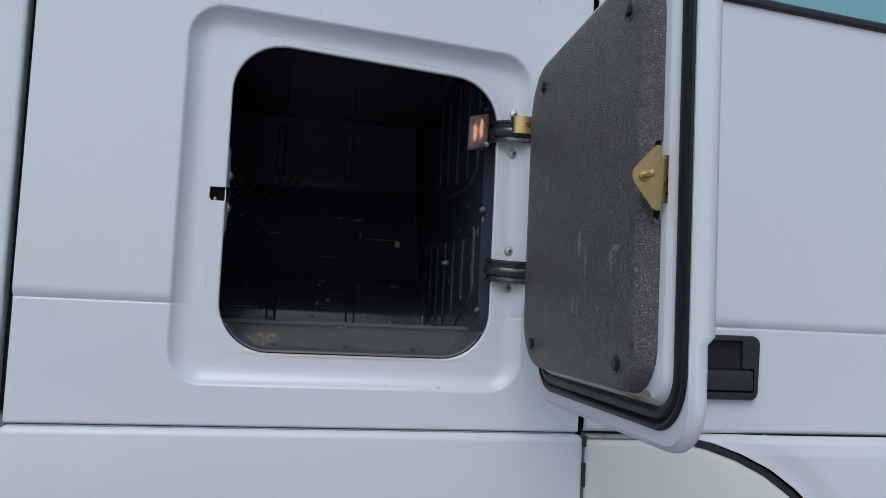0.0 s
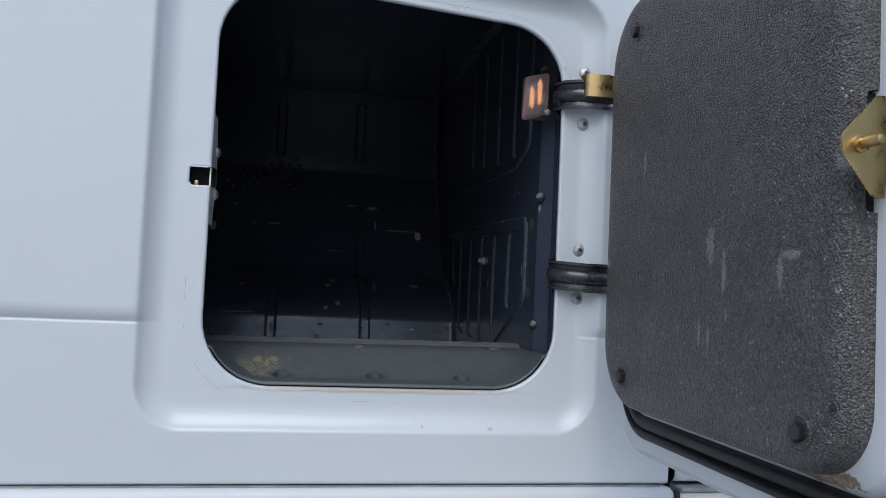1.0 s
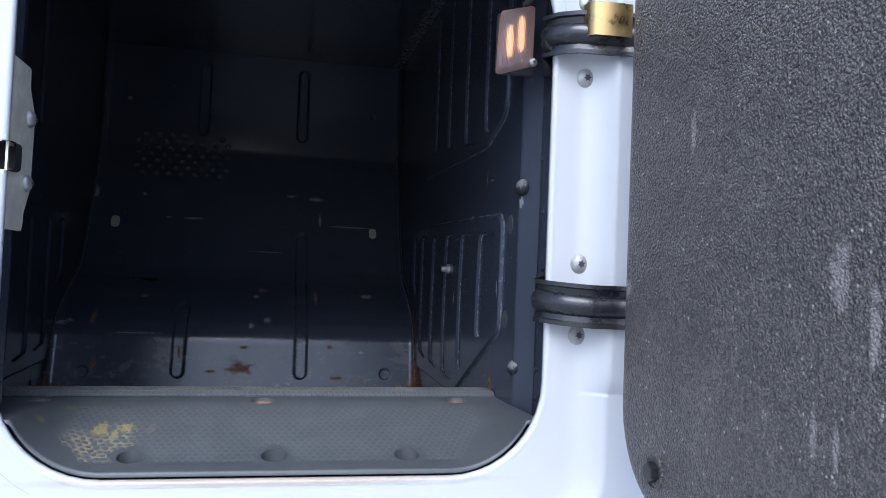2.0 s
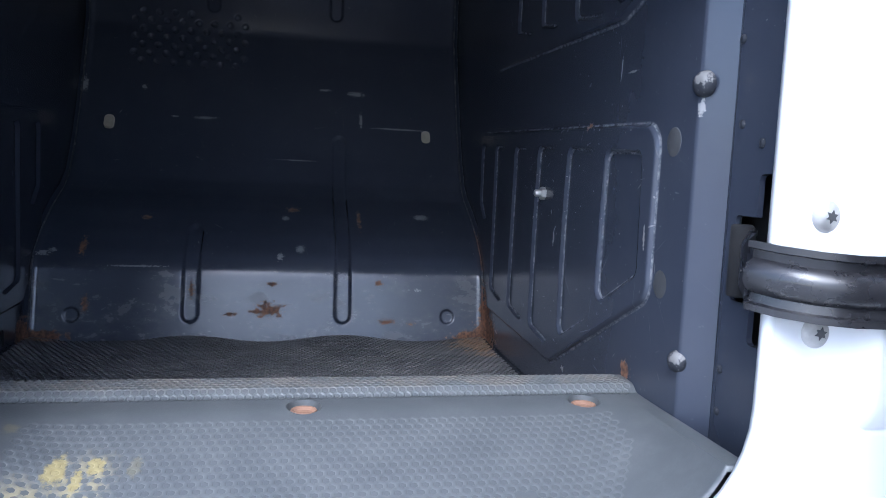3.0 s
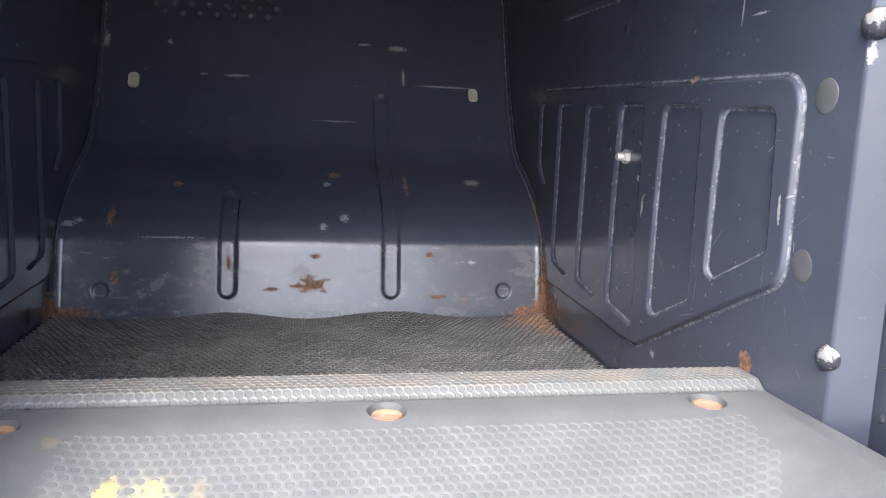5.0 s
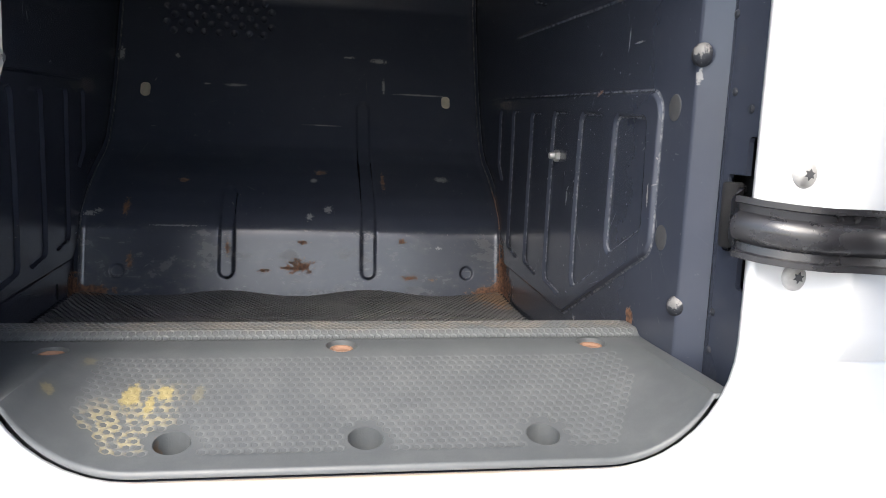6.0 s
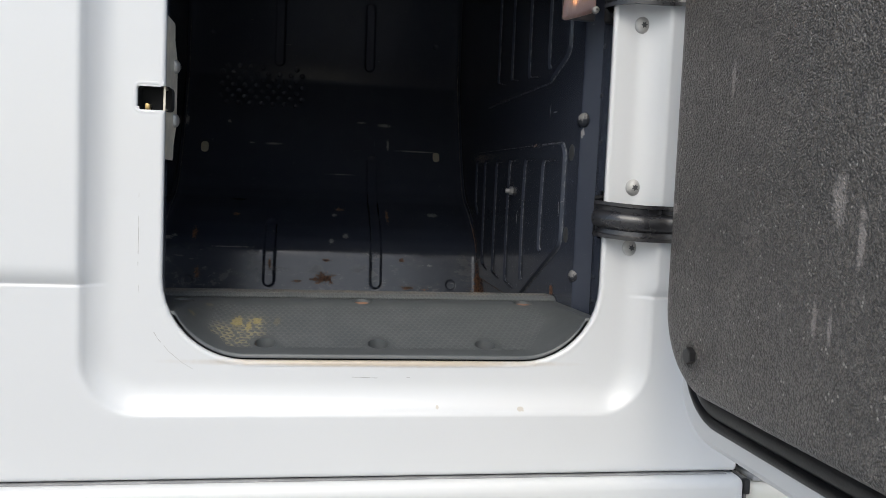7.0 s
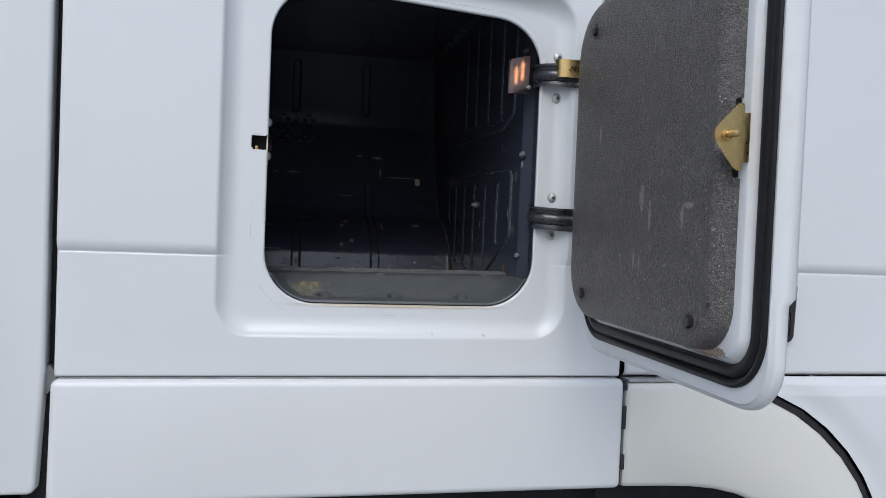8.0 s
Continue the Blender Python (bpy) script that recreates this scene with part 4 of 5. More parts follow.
# a raised field with pockets pressed back into it, as outlines in the wall's plane
FIELDS = [
    [(1.511, 1.612), (1.735, 1.505), (2.02, 1.512), (2.098, 1.60), (2.100, 1.760), (1.511, 1.748)],
    [(1.511, 1.868), (1.60, 1.842), (2.02, 1.846), (2.10, 1.90), (2.10, 2.13), (1.511, 2.13)],
]
POCKETS = [
    [(1.531, 1.629), (1.612, 1.590), (1.609, 1.729), (1.536, 1.727)],
    [(1.634, 1.572), (1.711, 1.537), (1.708, 1.733), (1.640, 1.731)],
    [(1.743, 1.521), (1.814, 1.530), (1.808, 1.736), (1.750, 1.735)],
    [(1.843, 1.526), (1.911, 1.535), (1.907, 1.737), (1.856, 1.736)],
    [(1.942, 1.531), (2.006, 1.542), (2.008, 1.741), (1.958, 1.740)],
    [(2.045, 1.62), (2.088, 1.66), (2.090, 1.744), (2.055, 1.742)],
    [(1.535, 1.872), (1.608, 1.856), (1.604, 2.11), (1.540, 2.11)],
    [(1.640, 1.852), (1.715, 1.861), (1.715, 2.11), (1.645, 2.11)],
    [(1.765, 1.862), (1.826, 1.873), (1.828, 2.11), (1.770, 2.11)],
    [(1.860, 1.868), (1.926, 1.880), (1.930, 2.11), (1.866, 2.11)],
]


def build_side_wall(name, x0, inward, ys, zs):
    y, z = np.meshgrid(ys, zs)
    out = np.zeros_like(y)
    for f in FIELDS:
        out = np.maximum(out, 0.0040 * smooth01(0.5 - round_sd(y, z, f, 0.022) / 0.0042))
    back = np.zeros_like(y)
    for p in POCKETS:
        back = np.maximum(back, 0.0036 * smooth01(0.5 - round_sd(y, z, p, 0.0105) / 0.0026))
    out = out - back
    for cy, cz, ry, rz, h in ((1.72, 1.64, 0.2, 0.1, 0.002), (1.62, 1.82, 0.12, 0.05, -0.002), (1.95, 1.80, 0.15, 0.06, 0.0025)):
        out = out + h * np.exp(-(((y - cy) / ry) ** 2) - ((z - cz) / rz) ** 2)
    if inward < 0:
        out = out - 0.0165 * np.clip((1.4585 - y) / 0.0205, 0, 1)
    pts = np.stack([x0 + inward * out, y, z], -1)
    return sheet(name, pts, np.ones((len(zs) - 1, len(ys) - 1), bool), LOCKER, locker, "black side wall with pressed pockets, scratched")


right_wall = build_side_wall("side_wall", RIGHT_X, -1, steps((1.438, 1.4585, 0.002), (1.4585, 2.11, 0.0012), (2.11, 2.40, 0.01)), steps((1.440, 1.50, 0.005), (1.50, 1.765, 0.0012), (1.765, 1.835, 0.005), (1.835, 1.89, 0.0018), (1.89, ROOF_Z, 0.005)))
left_wall = build_side_wall("side_wall", LEFT_X, 1, steps((1.39, 1.75, 0.01), (1.75, 2.11, 0.0018), (2.11, 2.40, 0.01)), steps((1.440, 1.50, 0.005), (1.50, 1.765, 0.0018), (1.765, ROOF_Z, 0.006)))

# sealed seams in the rear corners
for x in (LEFT_X + 0.0055, RIGHT_X - 0.0055):
    rings = []
    for k, (py, pz) in enumerate(PROFILE[1:-1]):
        w = 0.0011 + 0.0004 * math.sin(k * 2.1 + x * 30)
        rings.append([(x + w * math.cos(q), py - 0.0075 + w * math.sin(q), pz + 0.003) for q in (0, 1.05, 2.1, 3.14, 4.19, 5.24)])
    part("corner_seam", loft(rings, True, (True, True)), SEAM, back_wall, "grey sealed corner seam")

# pillar leaf at the hinge side, cut out for the straps
leaf = part("pillar_leaf", box(0.3685, 0.3725, 1.3645, 1.4395, 1.445, 2.10, 0.0006), LOCKER, locker, "black pillar leaf with strap cut-outs")
for rise in (0.0, 0.261):
    cut(leaf, box(0.36, 0.38, 1.35, 1.4258, 1.627 + rise, 1.6845 + rise, 0.003), box(0.36, 0.38, 1.35, 1.4015, 1.601 + rise, 1.7125 + rise, 0.004))
# Near-black sheets put the hollow pillar's shade behind the cut-outs.
part("pillar_backing", box(0.388, 0.392, 1.36, 1.45, 1.44, 2.12), DARK, locker, "near-black sheet for the shade in the hollow pillar", smooth=False)
part("pillar_return", box(0.3535, 0.388, 1.3605, 1.364, 1.44, 2.12), DARK, locker, "near-black sheet for the shade behind the opening flange", smooth=False)
inner_front = part("front_wall", box(LEFT_X - 0.01, -0.1375, 1.360, 1.39, 1.44, ROOF_Z), LOCKER, locker, "black inner front sheet", smooth=False)
cut(inner_front, box(-0.166, -0.13, 1.35, 1.3745, 1.744, 1.774))
part("front_lintel", box(-0.1375, 0.351, 1.360, 1.39, 2.046, ROOF_Z), LOCKER, locker, "black lintel sheet", smooth=False)
part("front_sill", box(-0.1375, 0.351, 1.3600, 1.3665, 1.44, 1.4845), LOCKER, locker, "black sill sheet", smooth=False)
part("locker_roof", box(LEFT_X - 0.01, RIGHT_X + 0.02, 1.374, 2.40, ROOF_Z, ROOF_Z + 0.01), LOCKER, locker, "black locker roof", smooth=False)
part("locker_floor", box(LEFT_X - 0.01, RIGHT_X + 0.02, 1.36, 2.10, 1.436, 1.456), LOCKER, locker, "black floor sheet under the mat", smooth=False)

# rivets, caps, plugs and the stud bolt
for y, z, r in ((1.4545, 1.7735, 0.0082), (1.4615, 1.5745, 0.0078), (1.4545, 1.975, 0.0075)):
    prof = [(r * 1.15, -0.002), (r * 1.1, 0.0006), (r * 0.95, 0.0028), (r * 0.7, 0.0046), (r * 0.3, 0.0054)]
    part("rivet", lathe(prof, 16, at(0.3530, y, z, FACE_LEFT) @ pose(0, 0, 0, 20)), WORN, right_wall, "dome rivet, black paint worn to steel")
for y, z in ((1.427, 1.745), (1.430, 1.577), (1.434, 1.802), (1.430, 1.547), (1.402, 1.732), (1.432, 1.862), (1.432, 1.995)):
    part("pop_rivet", lathe([(0.0034, -0.001), (0.0032, 0.0008), (0.0018, 0.002)], 10, at(0.3687, y, z, FACE_LEFT)), WORN, leaf, "small steel pop rivet")
for y, z in ((1.4955, 1.626), (1.4895, 1.734)):
    part("blanking_cap", lathe([(0.0112, -0.001), (0.0110, 0.0005), (0.0102, 0.0008), (0.004, 0.0006)], 24, at(RIGHT_X, y, z, FACE_LEFT)), GREYDISC, right_wall, "grey round blanking cap")
for x in (-0.2185, 0.2925):
    oval = fillet([(-0.0078, -0.012), (0.0078, -0.012), (0.0078, 0.012), (-0.0078, 0.012)], 0.0066, 5)
    m = at(x, 2.284, 1.757) @ Matrix.Rotation(radians(64), 4, "X")
    rings = [[m @ Vector((a * f, b * f, h)) for a, b in oval] for f, h in ((1.0, -0.004), (1.0, 0.0015), (0.9, 0.003), (0.6, 0.0036))]
    part("plug", loft(rings, True, (True, True)), PLUG, back_wall, "beige oval plastic plug")
m = at(RIGHT_X, 1.786, 1.684, FACE_LEFT)
stud = part("stud_bolt", lathe([(0.0042, -0.002), (0.0042, 0.0125), (0.0036, 0.0138)], 12, m), STEEL, right_wall, "zinc stud bolt")
part("nut", lathe([(0.0072, 0.0), (0.0072, 0.0065), (0.0062, 0.0075)], 6, m), STEEL, stud, "hex nut", smooth=False)
# Near-black oval laid on the wall for a hole's dark inside.
bm = lathe([(0.0034, -0.002), (0.0034, 0.0005)], 10, at(LEFT_X, 1.955, 1.478, FACE_RIGHT) @ Matrix.Diagonal((3.2, 1.6, 1, 1)))
part("drain_slot", bm, DARK, left_wall, "near-black oval laid on for a hole")
keep_place(locker)

# ---------------------------------------------------------------- perforated floor mat
PITCH = 0.0074


def honeycomb(name, centres, height, pitch, wall, depth, material, parent, label, keep=None):
    """A net of hexagon cells with a rib of the given wall width; height(x, y) is its top."""
    ang = np.radians(np.arange(6) * 60 + 30)
    ro, ri = pitch / math.sqrt(3) * 1.002, (pitch - wall) / math.sqrt(3)
    c = np.array(centres)
    outer = c[:, None, :] + ro * np.stack([np.cos(ang), np.sin(ang)], -1)
    inner = c[:, None, :] + ri * np.stack([np.cos(ang), np.sin(ang)], -1)
    top_o = np.concatenate([outer, height(outer[..., 0], outer[..., 1])[..., None]], -1)
    top_i = np.concatenate([inner, height(inner[..., 0], inner[..., 1])[..., None]], -1)
    low_i = top_i - (0, 0, depth)
    v = np.concatenate([top_o, top_i, low_i], 1).reshape(-1, 3)
    base = (np.arange(len(c)) * 18)[:, None]
    k, j = np.arange(6), (np.arange(6) + 1) % 6
    f1 = np.stack([base + k, base + j, base + 6 + j, base + 6 + k], -1)
    f2 = np.stack([base + 6 + k, base + 6 + j, base + 12 + j, base + 12 + k], -1)
    me = bpy.data.meshes.new(name)
    me.from_pydata(v.tolist(), [], np.concatenate([f1.reshape(-1, 4), f2.reshape(-1, 4)]).tolist())
    ob = mesh_ob(name, me, material, parent, label, smooth=False)
    return ob


def hex_centres(x0, x1, y0, y1, pitch, inside):
    out, row, y = [], 0, y0
    while y <= y1:
        x = x0 + (pitch / 2 if row % 2 else 0)
        while x <= x1:
            if inside(x, y):
                out.append((x, y))
            x += pitch
        y += pitch * math.sqrt(3) / 2
        row += 1
    return out


def mat_top(x, y):
    wave = 0.0015 + 0.0040 * np.sin((x + 0.116) * 30.2) + 0.0014 * np.sin(x * 13 + 1) - 0.0028 * smooth01((0.16 - x) / 0.16)
    wave = np.maximum(wave, -0.0035)
    return 1.4615 + wave * smooth01((y - 1.93) / 0.105) ** 1.5 + 0.0009 * np.sin(x * 21 + y * 17)


floor_mat = thing("floor_mat", (0.04, 1.8, 1.456), "black perforated rubber floor mat, dusty, with a wavy rear edge", "mat")
cells = hex_centres(-0.262, 0.347, 1.55, 2.036, PITCH, lambda x, y: True)
ob = honeycomb("mat_mesh", cells, mat_top, PITCH, 0.0021, 0.0013, MAT, floor_mat, "dusty hexagon mesh of the mat")
tagged(ob, kind="stuff")
# Near-black base: the depth of the mat's holes is put into its colour.
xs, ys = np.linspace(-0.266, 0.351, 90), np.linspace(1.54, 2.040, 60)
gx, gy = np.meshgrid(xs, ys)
sheet("mat_base", np.stack([gx, gy, mat_top(gx, gy) - 0.0013], -1), np.ones((59, 89), bool), DARK, floor_mat, "near-black base sheet for the shade in the mat holes")
keep_place(floor_mat)

# ---------------------------------------------------------------- tread board at the sill
tread = thing("tread_board", (0.1, 1.44, 1.456), "grey plastic tread board on the locker sill with yellow smears", "tread")


def front_z(x):
    """The board's front follows the rounded foot of the opening."""
    x = np.asarray(x, float)
    r = OPEN_R - 0.004
    d = np.maximum(np.maximum(x - (0.349 - 0.004 - r), (-0.134 + 0.004 + r) - x), 0)
    rise = r - np.sqrt(np.clip(r * r - np.minimum(d, r * 0.999) ** 2, 0, None))
    return 1.4903 + np.minimum(rise, 0.046)


def tread_top(x, y):
    x, y = np.asarray(x, float), np.asarray(y, float)
    zf = front_z(x)
    z = zf + (1.533 - zf) * smooth01((y - 1.352) / 0.175) * 0.55 + (1.533 - zf) * np.clip((y - 1.357) / 0.14, 0, 1) * 0.45
    ridge = 0.0058 * smooth01((y - 1.519) / 0.012)
    return z + ridge + 0.0065 * (x - 0.28) * np.clip((y - 1.37) / 0.14, 0, 1)


FRONT_HOLES = [(-0.028, 1.389), (0.099, 1.389), (0.225, 1.389)]
REAR_HOLES = [(-0.132, 1.490), (0.086, 1.504), (0.300, 1.505)]


def sunk(x, y):
    """How much higher the board stands at a rear hole than at the middle one."""
    return float(tread_top(x, y) - tread_top(*REAR_HOLES[1]))


def build_tread():
    xs = steps((LEFT_X + 0.004, -0.14, 0.02), (-0.14, 0.348, 0.003), (0.348, 0.351, 0.003))
    ys = steps((1.3585, 1.366, 0.0012), (1.366, 1.515, 0.005), (1.515, 1.535, 0.0015), (1.535, 1.553, 0.006), (1.553, 1.560, 0.0012))
    x, y = np.meshgrid(xs, ys)
    z = tread_top(x, y)
    z = z - edge_roll(y - 1.3585, 0.0030) - edge_roll(1.560 - y, 0.006)
    bm = bmesh.new()
    r, c = x.shape
    top = [[bm.verts.new((x[i, j], y[i, j], z[i, j])) for j in range(c)] for i in range(r)]
    low = [[bm.verts.new((x[i, j], y[i, j], 1.4605 if y[i, j] > 1.38 else front_z(x[i, j]) - 0.0038)) for j in range(c)] for i in range(r)]
    for i in range(r - 1):
        for j in range(c - 1):
            bm.faces.new((top[i][j], top[i][j + 1], top[i + 1][j + 1], top[i + 1][j]))
            bm.faces.new((low[i][j], low[i + 1][j], low[i + 1][j + 1], low[i][j + 1]))
    for i in range(r - 1):
        bm.faces.new((top[i][0], top[i + 1][0], low[i + 1][0], low[i][0]))
        bm.faces.new((top[i][-1], low[i][-1], low[i + 1][-1], top[i + 1][-1]))
    for j in range(c - 1):
        bm.faces.new((top[0][j], low[0][j], low[0][j + 1], top[0][j + 1]))
        bm.faces.new((top[-1][j], top[-1][j + 1], low[-1][j + 1], low[-1][j]))
    ob = part("board", bm, TREAD, tread, "grey moulded plastic board")
    tools = [lathe([(0.0122, 1.4625), (0.0122, 1.60)], 32, at(hx, hy, 0)) for hx, hy in FRONT_HOLES]
    tools += [lathe([(0.0108, 1.519), (0.0130, 1.5325), (0.0142, 1.56)], 28, at(hx, hy, sunk(hx, hy))) for hx, hy in REAR_HOLES]
    cut(ob, *tools)
    ob.data.shade_smooth()
    ob.data.set_sharp_from_angle(angle=radians(40))
    return ob


board = build_tread()


def grip(x, y):
    if not (-0.094 < x < 0.311 and 1.372 < y < 1.482):
        return False
    if (x > 0.270 and y < 1.372 + (x - 0.270) * 1.5) or (x < -0.066 and y < 1.372 + (-0.066 - x) * 1.3):
        return False
    return all(math.hypot(x - a, y - b) > 0.0175 for a, b in FRONT_HOLES + REAR_HOLES)


def dimples(name, centres, pitch, rise, deep, parent, label):
    """A raised hexagon net with a shallow sloped dimple in every cell; net and dimple floors are two parts."""
    ang = np.radians(np.arange(6) * 60 + 30)
    ring = np.stack([np.cos(ang), np.sin(ang)], -1)
    cc = np.array(centres)
    rows = []
    for r, up in ((pitch / math.sqrt(3) * 1.003, rise), (pitch * 0.45, rise), (pitch * 0.33, rise - deep)):
        p = cc[:, None, :] + r * ring
        rows.append(np.concatenate([p, (tread_top(p[..., 0], p[..., 1]) + up)[..., None]], -1))
    v = np.concatenate(rows, 1).reshape(-1, 3)
    base = (np.arange(len(cc)) * 18)[:, None]
    k, j = np.arange(6), (np.arange(6) + 1) % 6
    quads = [np.stack([base + s + k, base + s + j, base + s + 6 + j, base + s + 6 + k], -1).reshape(-1, 4) for s in (0, 6)]
    me = bpy.data.meshes.new(name)
    me.from_pydata(v.tolist(), [], np.concatenate(quads).tolist())
    tagged(mesh_ob(name, me, NET, parent, label), kind="stuff")
    me = bpy.data.meshes.new(name)
    me.from_pydata(rows[2].reshape(-1, 3).tolist(), [], (np.arange(len(cc) * 6).reshape(-1, 6)).tolist())
    tagged(mesh_ob("dimple_floor", me, TREAD, parent, "grey dimple floors, toned dark for their shade", smooth=False), kind="stuff")


dimples("grip_net", hex_centres(-0.115, 0.315, 1.372, 1.484, PITCH, grip), PITCH, 0.0005, 0.0004, board, "raised hexagon grip net")
dimples("ridge_net", hex_centres(-0.262, 0.347, 1.5215, 1.553, PITCH * 0.8, lambda x, y: True), PITCH * 0.8, 0.0006, 0.0015, board, "fine hexagon grip net on the rear ridge")
for hx, hy in FRONT_HOLES:
    part("hole_foot", lathe([(0.0120, 1.4608), (0.0120, 1.4660)], 24, at(hx, hy, 0)), TREAD, tread, "grey bottom of a bolt hole")
for hx, hy in REAR_HOLES:
    prof = [(0.0103, 1.519), (0.0103, 1.5262), (0.0094, 1.5284), (0.0080, 1.5280), (0.0066, 1.5262), (0.003, 1.5256)]
    part("bolt", lathe(prof, 14, at(hx, hy, sunk(hx, hy))), RUSTY, tread, "rusty orange bolt head sunk in the board")
keep_place(tread)
# ---------------------------------------------------------------- open hatch
hatch = thing("locker_hatch", (0.42, 1.0, 1.423), "white locker hatch standing open, black pebbled inner liner and rubber seal", "hatch")
SKIN = [(0.744, 1.423), (1.302, 1.423), (1.302, 2.046), (0.744, 2.081)]
SKIN_R, SEAT_R, LINE_R = 0.066, 0.088, [0.062, 0.088, 0.088, 0.075]


def hatch_ring(off, x, corners=SKIN, r=SKIN_R):
    return [(x, y, z) for y, z in rounded(corners, r, off, 12)]


# outer skin with a rolled edge, its upper field proud of the lower
SEAT_FOOT = 1.4310
SEAT = [(0.7380, SEAT_FOOT), (1.302, SEAT_FOOT), (1.302, 2.046), (0.7380, 2.081)]
SEATED = [(-0.095, 0.4145), (-0.053, 0.4145), (-0.051, 0.416), (-0.0460, 0.424), (-0.0430, 0.428), (-0.024, 0.428), (-0.018, 0.4265), (-0.0135, 0.4265)]
EDGED = [(-0.0075, 0.4272), (-0.0060, 0.4296), (-0.0030, 0.4304), (-0.0008, 0.4325), (0.0, 0.4365), (0.0, 0.442), (-0.002, 0.446), (-0.008, 0.449), (-0.03, 0.450)]
rings = [hatch_ring(o, x, SEAT, SEAT_R) for o, x in SEATED] + [hatch_ring(o, x) for o, x in EDGED]
bm = loft(rings, True, (False, True))
for z in (1.553, 1.562):
    geom = bm.verts[:] + bm.edges[:] + bm.faces[:]
    bmesh.ops.bisect_plane(bm, geom=geom, plane_co=(0, 0, z), plane_no=(0, 0, 1))
for v in bm.verts:
    if v.co.z > 1.5615:
        if v.co.x > 0.4302:
            v.co.x += 0.007
        if v.co.y < 0.755:
            v.co.y -= 0.003 * (0.755 - v.co.y) / 0.011
part("skin", bm, HATCH, hatch, "white painted hatch skin", angle=50)

# double-lipped rubber seal
prof = [(-0.0145, 0.4285), (-0.014, 0.4245), (-0.016, 0.422), (-0.0195, 0.4215), (-0.0225, 0.4235), (-0.024, 0.4265), (-0.0255, 0.424), (-0.028, 0.4215), (-0.035, 0.4210), (-0.0385, 0.4232), (-0.040, 0.4262), (-0.040, 0.4285)]
rings = [hatch_ring(o * 1.1, x, SEAT, SEAT_R) for o, x in prof]
part("seal", loft(rings), RUBBER, hatch, "black double-lipped rubber door seal", angle=60)

# inner liner
LINE = [(0.804, 1.4855), (1.266, 1.4855), (1.266, 1.9995), (0.804, 2.025)]
prof = [(0.0, 0.4275), (0.0, 0.415), (-0.001, 0.405), (-0.002, 0.396), (-0.004, 0.3905), (-0.008, 0.3872), (-0.014, 0.3858), (-0.022, 0.3852), (-0.045, 0.385)]
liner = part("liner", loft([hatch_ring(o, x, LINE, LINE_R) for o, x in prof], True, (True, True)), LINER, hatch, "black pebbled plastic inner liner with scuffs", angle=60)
cut(liner, box(0.4045, 0.4265, 0.755, 0.8150, 1.697, 1.792, 0.004))
# Near-black block gives the liner's notch its shade by colour.
part("catch_recess", box(0.4060, 0.4262, 0.8085, 0.8145, 1.699, 1.790), DARK, liner, "near-black fill for the shade in the striker notch", smooth=False)
for e, f in ((1.184, 1.956), (1.194, 1.527), (0.850, 1.522), (0.845, 1.963)):
    m = at(0.385, e, f, FACE_LEFT)
    rec = part("bolt_seat", lathe([(0.0142, -0.004), (0.0142, 0.0006), (0.0128, 0.0014), (0.0118, 0.0004), (0.0112, 0.0003)], 24, m), LINER, liner, "moulded round bolt seat", angle=60)
    part("bolt", lathe([(0.0082, 0.0), (0.0082, 0.0058), (0.0072, 0.0068)], 6, m), BOLT, rec, "black hex bolt", smooth=False)
part("vent_nub", lathe([(0.003, -0.001), (0.003, 0.0012), (0.0022, 0.002)], 10, at(0.385, 0.812, 1.547, FACE_LEFT)), BOLT, liner, "small black nub")

# striker bracket with its pin
tri = fillet([(0.4045, 1.705), (0.4045, 1.782), (0.397, 1.782), (0.364, 1.7455), (0.396, 1.705)][::-1], [0.0015, 0.0025, 0.008, 0.013, 0.008][::-1], 6)
bm = loft([[(x, y, z) for x, z in tri] for y in (0.7880, 0.7855)], True, (True, True))
bmesh.ops.bevel(bm, geom=[e for e in bm.edges if e.calc_face_angle(0) > 1.2], offset=0.0006, segments=1, affect="EDGES")
catch = part("striker_plate", bm, BRASS, hatch, "yellow zinc striker plate", smooth=False)
part("striker_foot", box(0.4020, 0.4145, 0.7882, 0.7920, 1.715, 1.772, 0.0008), BRASS, catch, "bent foot of the striker plate")
pin = lathe([(0.0068, -0.0005), (0.0068, 0.0022), (0.0042, 0.0026), (0.0042, 0.019), (0.0034, 0.0215), (0.0015, 0.0222)], 16, at(0.3835, 0.7855, 1.7445, FACE_OUT))
part("striker_pin", pin, BRASS, catch, "worn striker pin", angle=50)
keep_place(hatch)

# ---------------------------------------------------------------- hinge straps
STRAP_LINE = [(0.368, 1.412), (0.357, 1.398), (0.3475, 1.381), (0.3460, 1.362), (0.3535, 1.3465), (0.3680, 1.3360), (0.388, 1.331), (0.408, 1.329), (0.426, 1.322), (0.434, 1.308), (0.434, 1.294)]
STRAP_FACE = [(-0.0205, 0.0045), (-0.0205, 0.0075), (-0.0165, 0.0075), (-0.0155, 0.004), (-0.0105, 0.0032), (-0.0075, 0.0075), (-0.003, 0.0098), (0.003, 0.0098), (0.0075, 0.0075), (0.0105, 0.0032), (0.0155, 0.004), (0.0165, 0.0075), (0.0205, 0.0075), (0.0205, 0.0045), (0.012, 0.0), (-0.012, 0.0)]


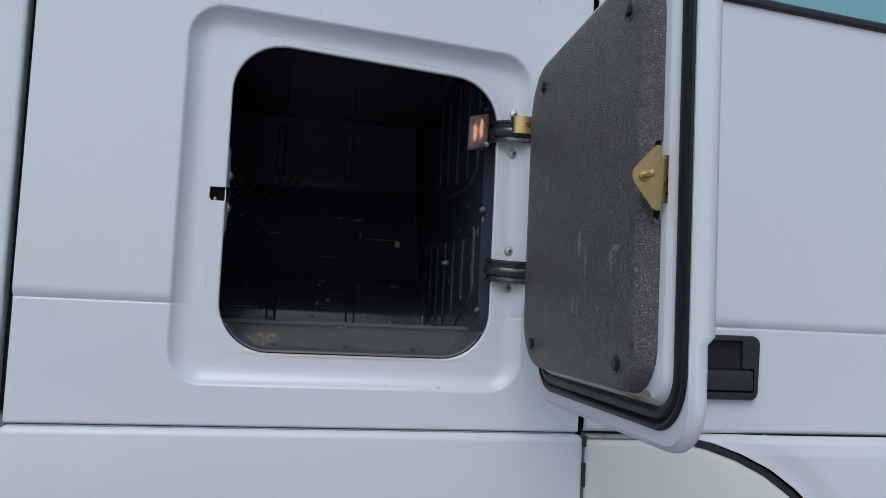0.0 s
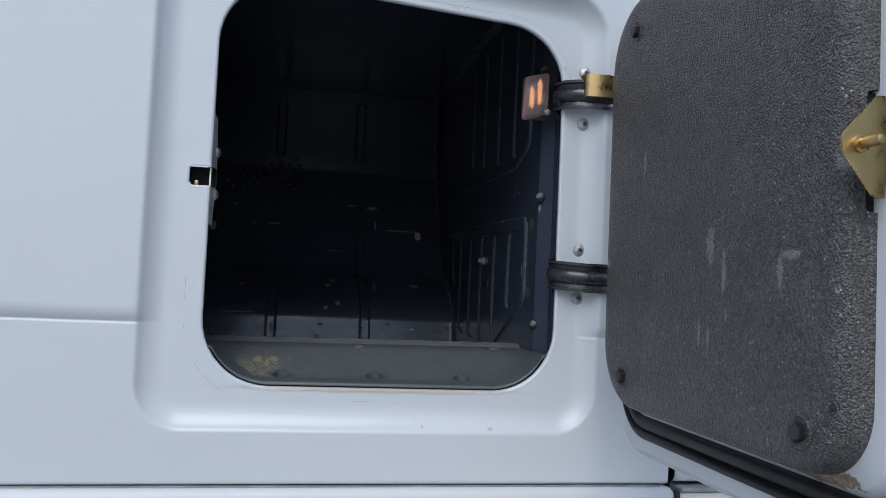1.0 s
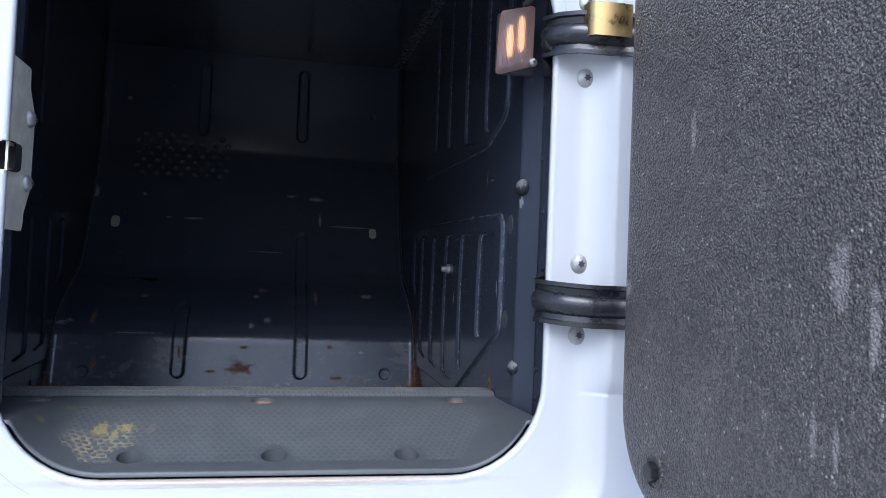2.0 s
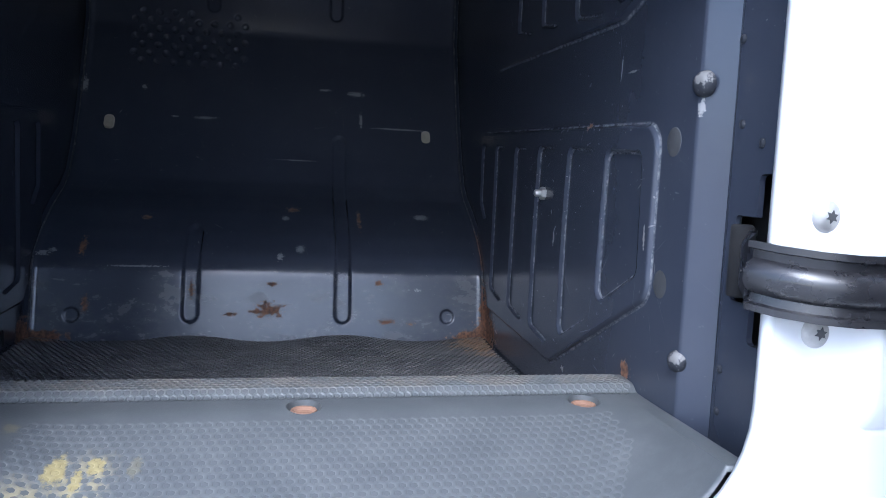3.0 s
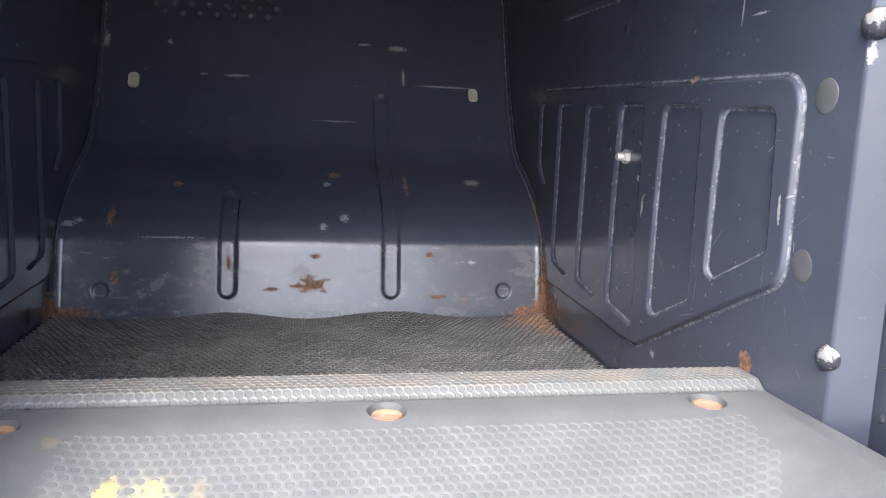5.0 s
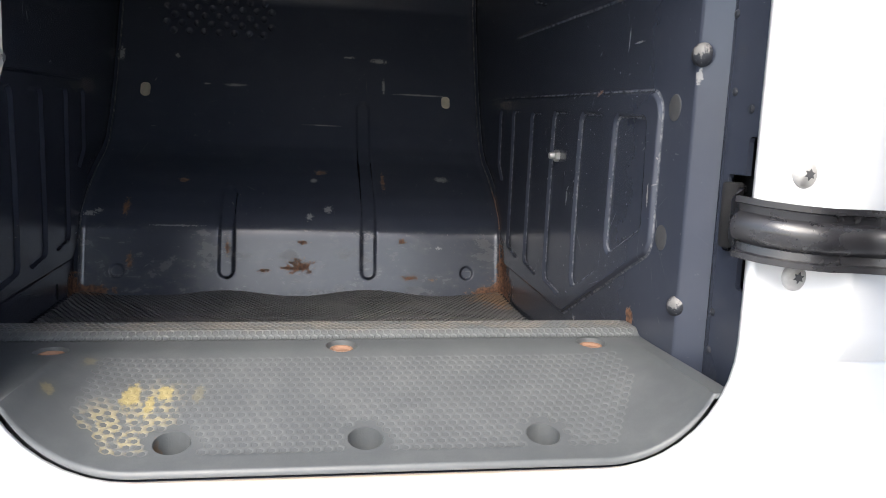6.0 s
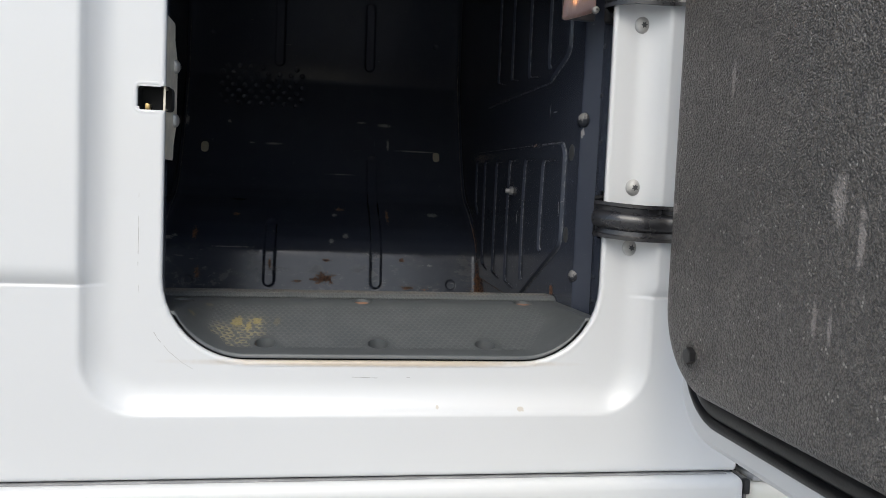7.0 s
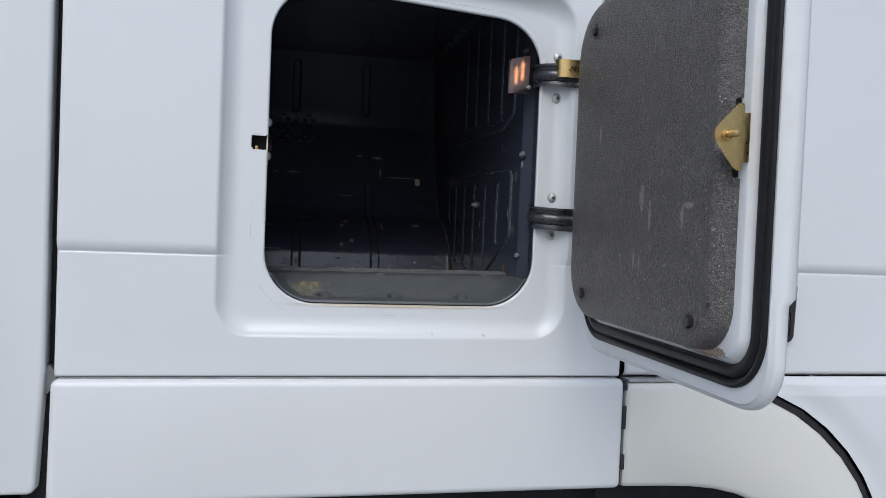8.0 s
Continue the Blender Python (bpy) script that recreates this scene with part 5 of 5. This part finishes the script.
def build_strap(z0, label, inner_rise):
    """A gooseneck strap: a ribbed section run along a curved line from the pillar to the hatch."""
    root = thing("hinge_strap", (0.36, 1.40, z0), label, "hinge", "hinge straps of the hatch")
    rings = []
    for k, p in enumerate(STRAP_LINE):
        a, b = Vector(STRAP_LINE[max(0, k - 1)]), Vector(STRAP_LINE[min(len(STRAP_LINE) - 1, k + 1)])
        d = (b - a).normalized()
        n = Vector((d.y, -d.x)) if (d.y * -1 + 0) else Vector((0, -1))
        if n.y > 0 or (abs(n.y) < 0.3 and n.x > 0 and k < 4):
            n = -n
        lift = inner_rise * max(0, 1 - k / 5) - 0.0045 * min(1, max(0, (k - 2) / 4))
        rings.append([(p[0] + n.x * o, p[1] + n.y * o, z0 + lift + h * (1.0 + 0.06 * (k < 3))) for h, o in STRAP_FACE])
    part("strap", loft(rings, True, (True, True)), STRAP, root, "glossy black ribbed strap", angle=50)
    sleeve = lathe([(0.006, -0.024), (0.0075, -0.0225), (0.0075, 0.0225), (0.006, 0.024)], 16, at(0.366, 1.4125, z0 + inner_rise))
    part("pivot_sleeve", sleeve, DARK, root, "black pivot sleeve", angle=50)
    return root


lower_strap = build_strap(1.653, "glossy black gooseneck hinge strap, worn at the bend", 0.002)
keep_place(lower_strap)
upper_strap = build_strap(1.914, "glossy black gooseneck hinge strap with a brass stop plate", -0.004)
bm = loft([[(x, y, z) for x, y in ((0.3695, 1.3330), (0.372, 1.3215), (0.377, 1.3175), (0.404, 1.3160), (0.413, 1.3165), (0.413, 1.3185), (0.404, 1.3180), (0.3775, 1.3195), (0.3738, 1.3228), (0.3714, 1.3335))] for z in (1.9055, 1.907, 1.936, 1.9375)], True, (True, True))
part("stop_plate", bm, BRASS, upper_strap, "yellow zinc stop plate", angle=50)
part("bumper", lathe([(0.010, -0.006), (0.012, -0.003), (0.012, 0.003), (0.010, 0.006)], 18, at(0.350, 1.360, 1.906, FACE_OUT)), TRIM, upper_strap, "black rubber bumper")
keep_place(upper_strap)

# ---------------------------------------------------------------- locker lamp
lamp = thing("locker_lamp", (0.345, 1.41, 1.92), "clear ribbed locker lamp with an amber bulb", "lamp")
face = [(0.306, 1.886), (0.345, 1.899), (0.346, 1.960), (0.309, 1.950)]


def lamp_ring(off, y, lean):
    return [(x + lean, y, z) for x, z in rounded(face, 0.004, off, 4)]


bm = loft([lamp_ring(0.0, 1.424, 0.003), lamp_ring(0.0, 1.408, 0.0), lamp_ring(-0.001, 1.4055, 0.0), lamp_ring(-0.004, 1.404, 0.0)], True, (True, True))
part("lens", bm, LENS, lamp, "clear ribbed plastic lens", angle=50)
for x, z0, z1 in ((0.3215, 1.904, 1.938), (0.3335, 1.911, 1.950)):
    tube = lathe([(0.0008, z0), (0.0032, z0 + 0.006), (0.0034, (z0 + z1) / 2), (0.0032, z1 - 0.006), (0.0008, z1)], 12, at(x, 1.4165, 0))
    part("bulb", tube, BULB, lamp, "amber bulb")
part("housing", box(0.311, 0.3515, 1.4245, 1.434, 1.890, 1.954, 0.002), GREYDISC, lamp, "grey lamp housing")
screw_shapes(lamp, at(0.344, 1.4035, 1.898, FACE_OUT), "lamp_screw", 0.0042, 0.003)
keep_place(lamp)

# ---------------------------------------------------------------- latch bracket on the opening's edge
bracket = thing("latch_bracket", (-0.136, 1.40, 1.75), "cream painted latch bracket with two domed screws", "bracket")
out = [(1.3575, 1.697), (1.404, 1.697), (1.408, 1.7015), (1.409, 1.714), (1.425, 1.737), (1.427, 1.805), (1.409, 1.828), (1.408, 1.846), (1.3575, 1.846)]
shape = fillet(out, [0.001, 0.002, 0.003, 0.006, 0.008, 0.008, 0.006, 0.003, 0.001], 3)
bm = loft([[(x, y, z) for y, z in shape] for x in (-0.1365, -0.1345)], True, (True, True))
plate = part("plate", bm, CREAM, bracket, "cream bracket plate")
cut(plate, box(-0.14, -0.13, 1.36, 1.388, 1.749, 1.769, 0.003))
for z in (1.8, 1.741):
    screw_shapes(bracket, at(-0.1345, 1.410, z, FACE_RIGHT), "screw", 0.0078, 0.0055)
keep_place(bracket)
